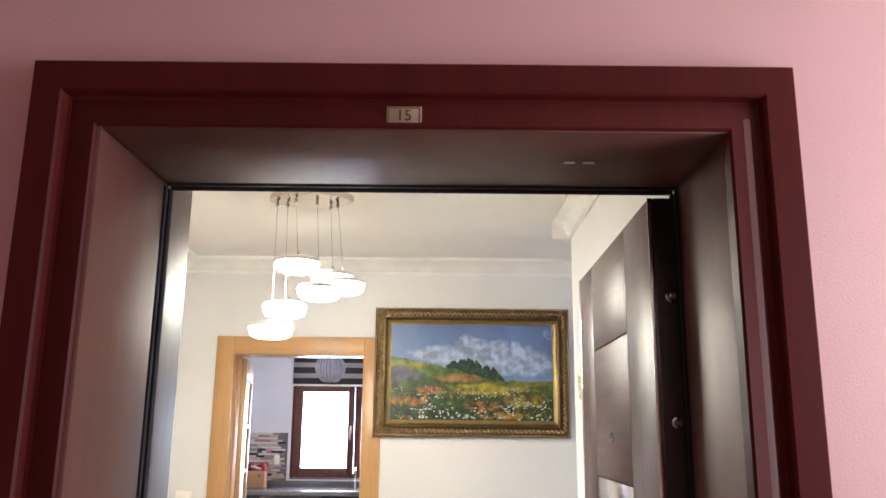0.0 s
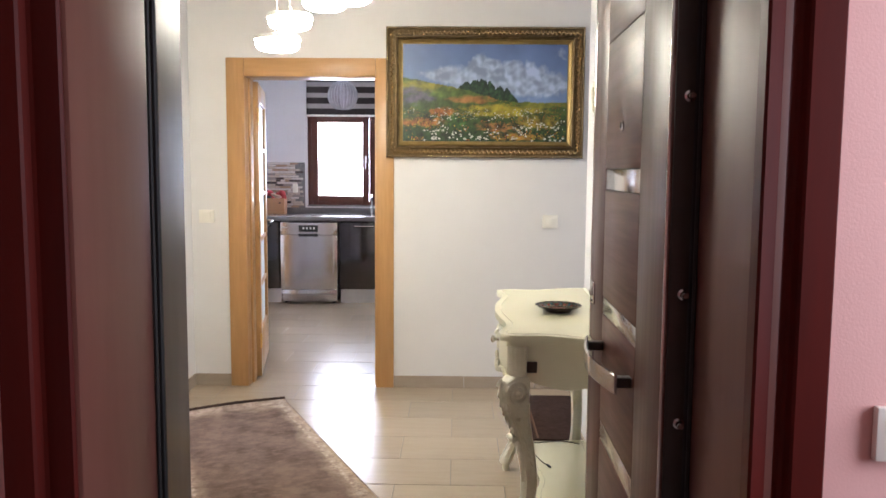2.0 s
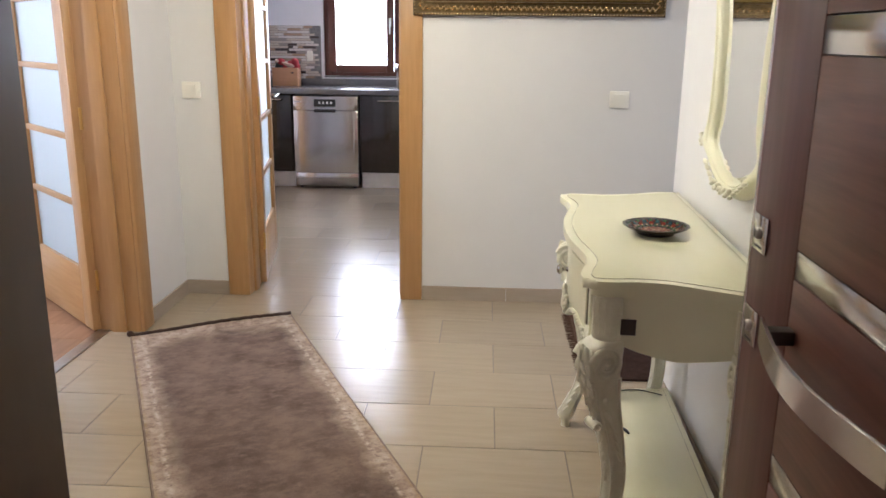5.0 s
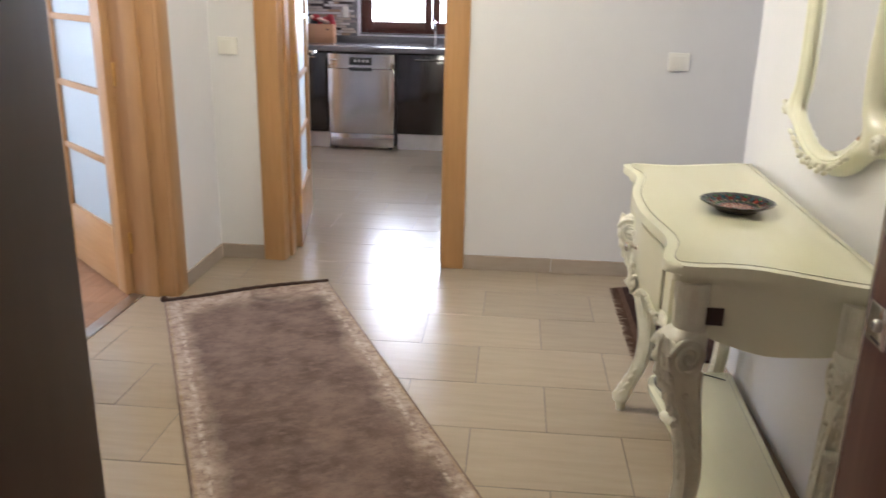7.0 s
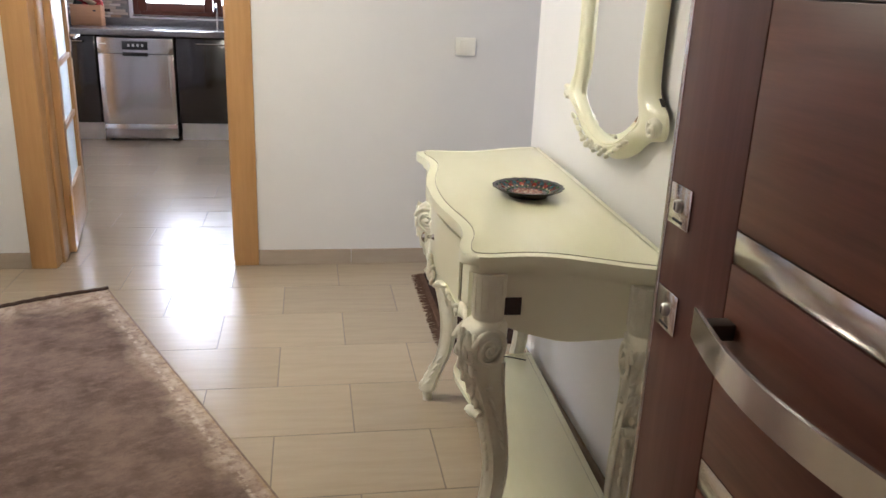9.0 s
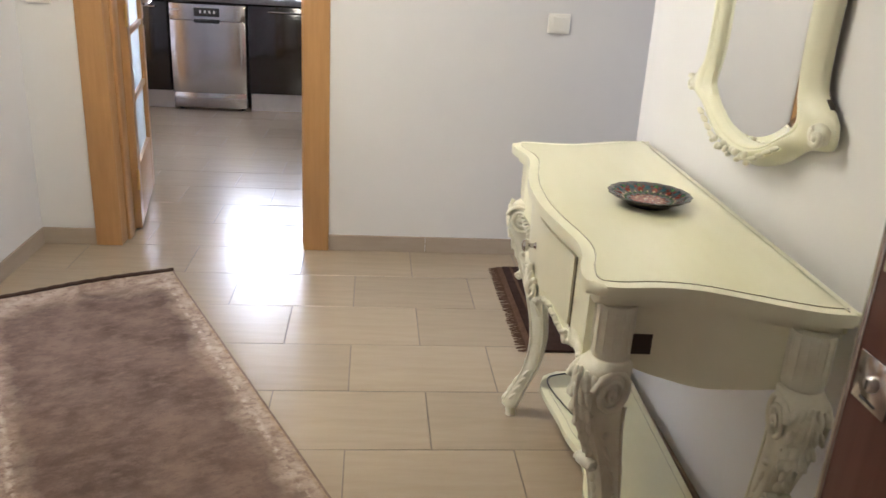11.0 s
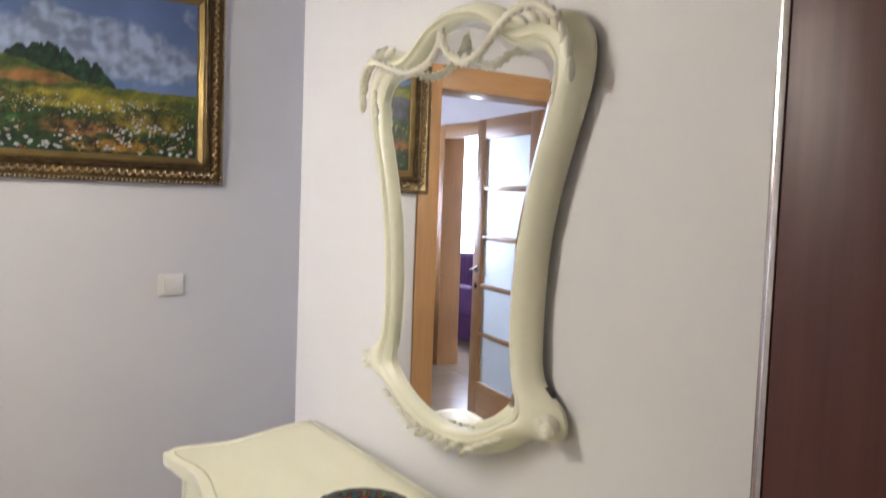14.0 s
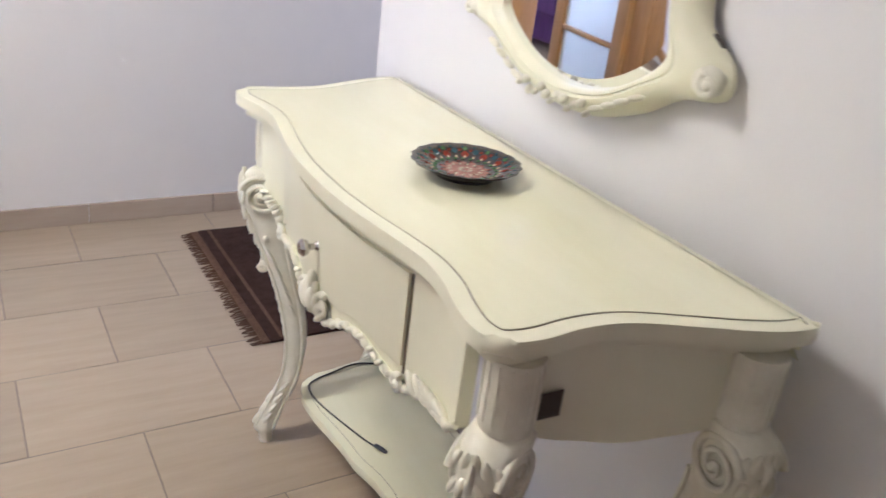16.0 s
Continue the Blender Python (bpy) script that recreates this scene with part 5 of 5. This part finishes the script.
# ---- rugs ----
def runner():
    w, L = 0.78, 2.45
    fr, fl = Vector((-0.965, 4.661)), Vector((-1.646, 4.282))
    mid = (fr + fl) / 2
    ang = math.degrees(math.atan2(fr.y - fl.y, fr.x - fl.x))
    root = thing("runner_rug", "faded mauve-brown distressed runner rug with dark binding", "rug", (mid.x, mid.y, 0), ang - 3.0)

    def sheet(name, u0, u1, v0, v1, material, z0, label=""):
        nu, nv = max(2, int((u1 - u0) / 0.02)), max(2, int((v1 - v0) / 0.02))
        bm = bmesh.new()
        grid = []
        for top in (1, 0):
            rows = []
            for j in range(nv + 1):
                row = []
                for i in range(nu + 1):
                    u, v = u0 + (u1 - u0) * i / nu, v0 + (v1 - v0) * j / nv
                    rise = 0.013 * math.exp(-v / 0.025) * (0.55 + 0.45 * math.sin(u * 7 + 1)) + 0.0018 * noise.noise(Vector((u * 5, v * 5, 2)))
                    row.append(bm.verts.new((u, -v + 0.052 * u, (z0 + rise) if top else 0.001 + rise * 0.8)))
                rows.append(row)
            grid.append(rows)
        for t in (0, 1):
            for j in range(nv):
                for i in range(nu):
                    q = grid[t]
                    bm.faces.new((q[j][i], q[j][i + 1], q[j + 1][i + 1], q[j + 1][i]))
        a, b = grid
        for j in range(nv):
            bm.faces.new((a[j][0], a[j + 1][0], b[j + 1][0], b[j][0]))
            bm.faces.new((a[j][nu], b[j][nu], b[j + 1][nu], a[j + 1][nu]))
        for i in range(nu):
            bm.faces.new((a[0][i], b[0][i], b[0][i + 1], a[0][i + 1]))
            bm.faces.new((a[nv][i], a[nv][i + 1], b[nv][i + 1], b[nv][i]))
        return part(name, bm, material, root, label, 60)

    sheet("rug_surface", -w / 2 + 0.006, w / 2 - 0.006, 0.012, L, M_RUG, 0.0105, "worn mauve pile with a pale abraded border")
    bm = bmesh.new()
    tube(bm, [(-w / 2 + w * i / 40, 0.052 * (-w / 2 + w * i / 40), 0.012 + 0.012 * (0.55 + 0.45 * math.sin((-w / 2 + w * i / 40) * 7 + 1)) + 0.0015 * math.sin(i * 2.1)) for i in range(41)], 0.0085, 7)
    blob(bm, (-w / 2, -0.018, 0.020), (0.016, 0.013, 0.016))
    part("binding", bm, M_RUG_HEM, root, "dark turned-up end binding")
    bm = bmesh.new()
    for s in (-1, 1):
        tube(bm, [(s * (w / 2 - 0.003), -L * i / 60 + 0.052 * s * w / 2, 0.006 + 0.013 * math.exp(-L * i / 60 / 0.025) * (0.55 + 0.45 * math.sin(s * w / 2 * 7 + 1))) for i in range(61)], 0.0055, 6)
    part("side_binding", bm, M_RUG_SIDE, root)


runner()
doormat = thing("door_mat", "dark brown pile mat with brown fringe on the tiles", "mat", (0.475, 4.38, 0))
part("mat_surface", box(0.03, 0.72, -0.42, 0.42, 0.0005, 0.012, 0.004), M_MAT, doormat, "dark brown pile")
part("stripe", box(0.062, 0.074, -0.415, 0.415, 0.0118, 0.0138, 0.0008), M_FRINGE, doormat, "lighter woven stripe")
part("selvage", box(0.004, 0.0297, -0.418, 0.418, 0.0005, 0.0095, 0.003), M_FRINGE, doormat, "brown woven selvage")
rnd = random.Random(4)
bm = bmesh.new()
for i in range(90):
    y = -0.415 + 0.83 * i / 89
    tube(bm, [(0.008, y, 0.006), (-0.012, y + rnd.uniform(-0.006, 0.006), 0.004), (-0.03 - 0.008 * rnd.random(), y + rnd.uniform(-0.012, 0.012), 0.0025)], [0.0028, 0.0025, 0.0012], 5)
tagged(part("fringe", bm, M_FRINGE, doormat, "short brown fringe"), kind="stuff")


# ---- switches ----
def switch(label, at, turn):
    root = thing("light_switch", label, "light switch", at, turn, group="light switches")
    fr = part("surround", box(-0.049, 0.049, -0.016, 0, -0.0425, 0.0425, 0.003), M_PLASTIC, root)
    part("rocker", tf(box(-0.029, 0.029, -0.005, 0.004, -0.029, 0.029, 0.002), pose(0, -0.0155, 0, 5)), M_PLASTIC, root)


switch("ivory plastic rocker switch beside the painting", (0.702, 4.999, 1.106), 0)
switch("ivory plastic rocker switch beside the kitchen doorway", (-1.53, 4.999, 1.124), 0)
switch("pale plastic rocker switch on the pink stairwell wall", (0.792, 1.0045, 1.034), 0)


# ---- kitchen ----
KY = 8.30


def bar_handle(bm, x0, x1, z, y):
    tube(bm, smooth_line([(x0, y, z), (x0 + 0.008, y - 0.026, z), (x0 + 0.03, y - 0.030, z), (x1 - 0.03, y - 0.030, z), (x1 - 0.008, y - 0.026, z), (x1, y, z)], 4), 0.006, 8)
    return bm


def base_cabinet(x0, x1, label):
    w = x1 - x0
    root = thing("base_cabinet", label, "cabinet", (x0, KY, 0), group="kitchen base cabinets")
    part("carcass", box(0.002, w - 0.002, 0.022, 0.58, 0.155, 0.885, 0.002), M_CAB, root)
    part("kickboard", box(0.002, w - 0.002, 0.085, 0.10, 0.0, 0.154), M_KICK, root, "brushed aluminium kickboard")
    door = part("door", box(0.004, w - 0.004, 0.0, 0.0215, 0.158, 0.875, 0.003), M_CAB, root, "dark glossy wenge door")
    part("handle", bar_handle(bmesh.new(), w * 0.28, w * 0.78, 0.835, 0.001), M_CHROME, door, "chrome bar handle")
    return root


base_cabinet(-2.185, -1.80, "dark glossy wenge base cabinet beside the dishwasher")
base_cabinet(-1.155, -0.55, "dark glossy wenge base cabinet under the sink")
base_cabinet(-0.55, 0.06, "dark glossy wenge kitchen base cabinet")
base_cabinet(0.06, 0.98, "dark glossy wenge kitchen base cabinet")

dw = thing("dishwasher", "free-standing stainless steel dishwasher with black display", "dishwasher", (-1.785, KY - 0.01, 0))
W = 0.615
part("cabinet_body", box(0.004, W - 0.004, 0.03, 0.58, 0.03, 0.872, 0.003), M_DARK, dw)
bow = [(W * i / 24 * 0.988 + 0.004, -0.016 * math.sin(math.pi * i / 24) ** 0.7) for i in range(25)]
ddoor = part("door", prism(bmesh.new(), bow + [(W - 0.004, 0.029), (0.004, 0.029)], "z", 0.155, 0.738, 0.002, 1), M_STEEL, dw, "bowed stainless steel door")
panel = part("control_panel", prism(bmesh.new(), [(x, y * 0.7) for x, y in bow] + [(W - 0.004, 0.029), (0.004, 0.029)], "z", 0.742, 0.870, 0.002, 1), M_STEEL, dw)
part("grip_recess", box(W * 0.33, W * 0.66, -0.0185, 0.005, 0.722, 0.752, 0.003), M_BLACK, ddoor, "black grip recess")
part("display", box(W * 0.33, W * 0.66, -0.0145, 0.005, 0.775, 0.842, 0.002), M_BLACK, panel, "black display window")
bm = bmesh.new()
for i in range(4):
    bx(bm, W * (0.40 + 0.06 * i), W * (0.43 + 0.06 * i), -0.0152, -0.0146, 0.800, 0.822)
bx(bm, W * 0.03, W * 0.12, -0.0075, -0.004, 0.815, 0.824)
tagged(part("indicators", bm, M_KICK, panel), kind="stuff")
part("plinth", box(0.006, W - 0.006, 0.012, 0.04, 0.022, 0.150, 0.003), M_STEEL, dw)
for x in (0.05, W - 0.05):
    part("foot", turned(bmesh.new(), [(0.018, 0), (0.018, 0.012), (0.008, 0.015), (0.008, 0.035)], 12, (x, 0.08, 0)), M_BLACK, dw)

solid("worktop", box(-2.195, 0.995, KY - 0.03, 8.918, 0.888, 0.936, 0.006), M_GRANITE, "grey speckled granite kitchen worktop", "worktop", kind="")
solid("upstand", box(-2.195, 0.995, 8.90, 8.919, 0.9365, 1.000, 0.003), M_GRANITE, "grey granite upstand along the wall", "upstand", kind="")
sink = thing("sink", "stainless steel inset kitchen sink under the window", "sink", (-0.95, 8.56, 0.9365))
part("rim", prism(prism(bmesh.new(), [(-0.40, -0.20), (0.40, -0.20), (0.40, 0.22), (-0.40, 0.22)], "z", 0, 0.004), [(-0.36, -0.16), (0.05, -0.16), (0.05, 0.16), (-0.36, 0.16)], "z", 0.004, 0.0045), M_STEEL, sink)
bm = bmesh.new()
tube(bm, smooth_line([(0.1, 0.19, 0.0), (0.1, 0.19, 0.16), (0.1, 0.15, 0.21), (0.1, 0.06, 0.21), (0.1, 0.03, 0.17)], 5), 0.011, 10)
part("tap", bm, M_CHROME, sink, "chrome mixer tap")

# mosaic of thin stone strips
mosaic = thing("mosaic_backsplash", "backsplash of beige, grey and black stone strips", "backsplash", (0, 8.92, 0), kind="structure")
part("bed", box(-2.19, WX0 - 0.03, -0.004, -0.0003, 1.0, 1.51), M_GRANITE, mosaic)
strips = []
for nm, a, b in (("sand", (0.55, 0.47, 0.40), (0.48, 0.40, 0.33)), ("pale", (0.68, 0.63, 0.60), (0.6, 0.55, 0.52)), ("grey", (0.33, 0.29, 0.28), (0.27, 0.23, 0.22)), ("black", (0.04, 0.03, 0.03), (0.06, 0.045, 0.04)), ("tan", (0.40, 0.28, 0.20), (0.33, 0.22, 0.15))):
    m = mat(nm + "_stone_strip", a, b, 0.25, scale=40)
    strips.append([finish("strip", box(0.001, w - 0.001, -0.0085, -0.004, 0.001, 0.0225), m, 0) for w in (0.05, 0.09, 0.13)])
rnd = random.Random(21)
for j in range(21):
    z, x = 1.0 + 0.0243 * j, -2.19
    while x < WX0 - 0.10:
        wi = rnd.randrange(3)
        w = (0.05, 0.09, 0.13)[wi]
        if x + w > WX0 - 0.03:
            break
        ob = new("strip", strips[rnd.choice((0, 0, 0, 1, 1, 1, 2, 3, 4))][wi])
        ob.parent, ob.location = mosaic, (x, 0, z)
        x += w

socket = thing("wall_socket", "white plastic wall socket on the mosaic", "socket", (-1.74, 8.911, 1.22))
part("surround", box(-0.03, 0.03, -0.012, 0, -0.05, 0.05, 0.004), M_PLASTIC, socket)

# window with two sashes
window_1 = thing("window_1", "mahogany brown kitchen window with two sashes", "window", (0, 8.98, 0), kind="structure")
for nm, b in (("window_frame", (WX0, WX0 + 0.06, -0.03, 0.04, WZ0, WZ1)), ("window_frame", (WX1 - 0.06, WX1, -0.03, 0.04, WZ0, WZ1)), ("window_frame", (WX0 + 0.0605, WX1 - 0.0605, -0.03, 0.04, WZ0, WZ0 + 0.05)), ("window_frame", (WX0 + 0.0605, WX1 - 0.0605, -0.03, 0.04, WZ1 - 0.05, WZ1))):
    part(nm, box(*b, 0.004), M_WINDOW, window_1)
mid = (WX0 + WX1) / 2 + 0.0
for x0, x1, hx in ((WX0 + 0.045, mid - 0.002, -0.03), (mid + 0.002, WX1 - 0.045, 0.0)):
    sash = part("sash", box(x0, x0 + 0.075, -0.055, -0.0305, WZ0 + 0.035, WZ1 - 0.035, 0.005), M_WINDOW, window_1)
    part("stile", box(x1 - 0.075, x1, -0.055, -0.0305, WZ0 + 0.035, WZ1 - 0.035, 0.005), M_WINDOW, sash)
    part("rail", box(x0 + 0.0755, x1 - 0.0755, -0.054, -0.0305, WZ0 + 0.035, WZ0 + 0.11, 0.005), M_WINDOW, sash)
    part("rail", box(x0 + 0.0755, x1 - 0.0755, -0.054, -0.0305, WZ1 - 0.11, WZ1 - 0.035, 0.005), M_WINDOW, sash)
    pane = part("pane", box(x0 + 0.07, x1 - 0.07, -0.044, -0.040, WZ0 + 0.10, WZ1 - 0.10), M_GLASS, sash, "clear pane", 0)
    pane.visible_shadow = False
part("window_handle", bx(tube(bmesh.new(), [(mid - 0.04, -0.057, 1.55), (mid - 0.04, -0.085, 1.55), (mid - 0.04, -0.088, 1.44)], 0.007, 8), mid - 0.052, mid - 0.028, -0.060, -0.0555, 1.51, 1.59, 0.002), M_PLASTIC, window_1, "pale window handle")
part("window_sill", box(WX0 + 0.001, WX1 - 0.001, -0.075, -0.031, WZ0 - 0.012, WZ0 - 0.0005, 0.003), M_GRANITE, window_1)

blind = thing("roller_blind", "dark and sheer striped roller blind half drawn over the window", "blind", (0, 8.885, 0))
bw0, bw1 = -1.60, -0.20
part("roller", tube(bmesh.new(), [(bw0, 0, 2.50), (bw1, 0, 2.50)], 0.03, 14), M_BLIND_L, blind)
z, i = 2.475, 0
while z > 2.08:
    h = 0.068 if i % 2 == 0 else 0.052
    part("band", box(bw0, bw1, -0.003, 0.003, z - h, z - 0.0005), M_BLIND_D if i % 2 == 0 else M_BLIND_L, blind, "dark band" if i % 2 == 0 else "sheer band", 0)
    z -= h
    i += 1
part("bottom_bar", box(bw0, bw1, -0.008, 0.008, z - 0.022, z - 0.0005, 0.004), M_PLASTIC, blind, "white bottom bar")

globe = thing("globe_lamp", "crystal ball pendant lamp hanging in the kitchen", "pendant lamp", (-0.925, 7.0, 2.085))
bm = bmesh.new()
for k in range(26):
    a = 2 * math.pi * k / 26
    tube(bm, [(0.128 * math.sin(t) * math.cos(a), 0.128 * math.sin(t) * math.sin(a), 0.128 * math.cos(t)) for t in [math.pi * (0.06 + 0.80 * i / 12) for i in range(13)]], 0.0075, 5)
tagged(part("rod_cage", bm, M_SHADE, globe, "ring of crystal rods"), kind="stuff")
part("ball", blob(bmesh.new(), (0, 0, 0), (0.112,) * 3, sub=3), mat("milky_crystal", (0.62, 0.60, 0.68), (0.5, 0.49, 0.56), 0.3, scale=9), globe)
part("cord", tube(bmesh.new(), [(0, 0, 0.12), (0, 0, H - 2.085 - 0.02)], 0.004, 6), M_BLACK, globe)
part("rose", turned(bmesh.new(), [(0.05, -0.03), (0.05, -0.001), (0.0, -0.001)], 20, (0, 0, H - 2.085)), M_CHROME, globe)

crate = thing("wooden_box", "tan wooden box with a hand hole on the worktop", "box", (-1.94, 8.74, 0.9365))
part("front", box(-0.125, 0.125, -0.075, -0.067, 0, 0.175, 0.002), M_CARD, crate)
part("back", box(-0.125, 0.125, 0.067, 0.075, 0, 0.175, 0.002), M_CARD, crate)
for s in (-1, 1):
    part("end", box(s * 0.121 - 0.004, s * 0.121 + 0.004, -0.0665, 0.0665, 0, 0.175, 0.002), M_CARD, crate)
part("bottom", box(-0.1165, 0.1165, -0.0665, 0.0665, 0.004, 0.012), M_CARD, crate)
# black slip on the uncut board, for the shade inside the hand hole
part("hand_hole_dark", box(0.06, 0.085, -0.0756, -0.0752, 0.12, 0.132), M_BLACK, crate)
cloth = thing("cloth_bundle", "red and pale cloths bundled in the wooden box", "cloth", (-1.94, 8.74, 0.9365))
bm = bmesh.new()
for i in range(6):
    blob(bm, (0.02 + 0.075 * math.cos(i * 1.3), 0.03 * math.sin(i * 2.1), 0.185 + 0.022 * (i % 3)), (0.042, 0.035, 0.036), (20 * i, 10 * i, 0))
part("red_cloth", bm, M_RED, cloth)
bm = bmesh.new()
for i in range(4):
    blob(bm, (-0.07 + 0.04 * i, -0.02, 0.235 - 0.014 * i), (0.04, 0.04, 0.018), (0, 20, 20 * i))
part("pale_cloth", bm, M_PALE, cloth)
bm = blob(blob(bmesh.new(), (-0.06, 0.0, 0.19), (0.05, 0.05, 0.05)), (-0.09, 0.02, 0.175), (0.03, 0.04, 0.04))
part("dark_cloth", bm, M_BLACK, cloth)

# ---- living room seen in the mirror ----
# plain oak doorway between kitchen and living room
lroot = thing("door_4", "honey oak doorway between kitchen and living room", "door frame", (-2.2, 6.84, 0), 90, kind="structure")
for x0, x1 in ((-0.117, 0.0), (0.824, 0.941)):
    part("architrave", box(x0, x1, -0.018, -0.0005, 0, 2.139, 0.004), M_OAK, lroot)
part("head_architrave", box(0.001, 0.823, -0.0165, -0.0005, 2.022, 2.139, 0.003), M_OAK_H, lroot)
for x0, x1 in ((-0.038, 0.0), (0.824, 0.862)):
    part("jamb_lining", box(x0, x1, 0, 0.2, 0, 2.022, 0.002), M_OAK, lroot)
part("head_lining", box(-0.038, 0.862, 0, 0.2, 2.0225, 2.06, 0.002), M_OAK_H, lroot)

sofa = thing("armchair", "purple velvet armchair with a striped back under the window", "armchair", (-3.38, 8.48, 0), 0)
part("base", box(-0.45, 0.45, -0.42, 0.42, 0.06, 0.36, 0.04, 3), M_PURPLE, sofa)
part("seat_cushion", box(-0.33, 0.33, -0.44, 0.25, 0.36, 0.50, 0.05, 3), M_PURPLE_L, sofa, "bright purple seat cushion")
part("backrest", box(-0.42, 0.42, 0.22, 0.45, 0.36, 0.92, 0.06, 3), M_PURPLE, sofa)
for s in (-1, 1):
    part("armrest", box(s * 0.40 - 0.08, s * 0.40 + 0.08, -0.42, 0.30, 0.30, 0.62, 0.05, 3), M_PURPLE, sofa)
    for y in (-0.36, 0.36):
        part("foot", turned(bmesh.new(), [(0.02, 0), (0.026, 0.06)], 10, (s * 0.38, y, 0)), M_DARK, sofa)


# bright overcast sky outside the windows
def sky_backdrop(name, m, w, h):
    bm = bmesh.new()
    bmesh.ops.create_grid(bm, x_segments=1, y_segments=1, size=0.5)
    ob = solid(name, bm, M_SKY, "bright hazy sky outside the window", "backdrop", angle=0)
    ob.matrix_world = m @ Matrix.Diagonal((w, h, 1, 1))


M_SKY = mat("hazy_sky", (0.96, 0.97, 1.0), (0.95, 0.96, 1.0), 1.0, emit=7.0)
sky_backdrop("backdrop_kitchen", pose(-2.2, 10.2, 1.6, 90), 10, 5)
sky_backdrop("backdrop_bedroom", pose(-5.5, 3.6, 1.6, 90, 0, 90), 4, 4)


# ---- floor pieces ----
def floor_tiles():
    """Running bond of long tiles with recessed joints; the near stretch piece by piece, the rest joined."""
    L, W, g = 0.5, 0.3335, 0.0018
    me = finish("tile", box(-L / 2 + g, L / 2 - g, -W / 2 + g, W / 2 - g, -0.010, 0.0, 0.0009, 1), M_TILE, 0)
    rest = bmesh.new()
    rnd = random.Random(8)
    row = -9
    while True:
        y0 = 4.005 + (row - 0) * W
        y = y0 + W / 2
        if y > 8.9:
            break
        if y0 < 1.26:
            row += 1
            continue
        off = -0.42 if row % 2 == 0 else -0.175
        lo, hi = (-1.83, 3.4) if y0 < 5.0 else (-2.2, 1.0)
        k = math.floor((lo - off) / L)
        while off + k * L < hi:
            x = off + (k + 0.5) * L
            if -2.0 < x < 1.3 and y < 8.4:
                ob = new("tile", me)
                ob.parent = floor
                ob.location = (x, y, 0)
                ob.rotation_euler = (rnd.uniform(-0.0032, 0.0032), rnd.uniform(-0.0022, 0.0022), 0)
            else:
                bx(rest, x - L / 2 + g, x + L / 2 - g, y - W / 2 + g, y + W / 2 - g, -0.01, 0.0)
            k += 1
        row += 1
    tagged(part("far_tiles", rest, M_TILE, floor, "beige tiles far along the corridor", 0), kind="stuff")


floor_tiles()


def boards():
    root = thing("floor_bedroom", "brown wood laminate bedroom floor", "floor", kind="structure")
    me = finish("board", box(-0.6, 0.599, -0.0955, 0.0955, -0.008, 0.001, 0.0012, 1), M_LAMINATE, 0)
    for j in range(18):
        for i in range(3):
            ob = new("board", me)
            ob.parent = root
            ob.location = (-2.42 - 1.2 * i, 1.66 + 0.192 * j, 0)


boards()
bm = box(-1.845, -1.785, 3.50, 4.445, 0.0005, 0.006, 0.002)
solid("threshold_strip", bm, M_SATIN, "flat metal threshold strip between tile and laminate", "threshold")
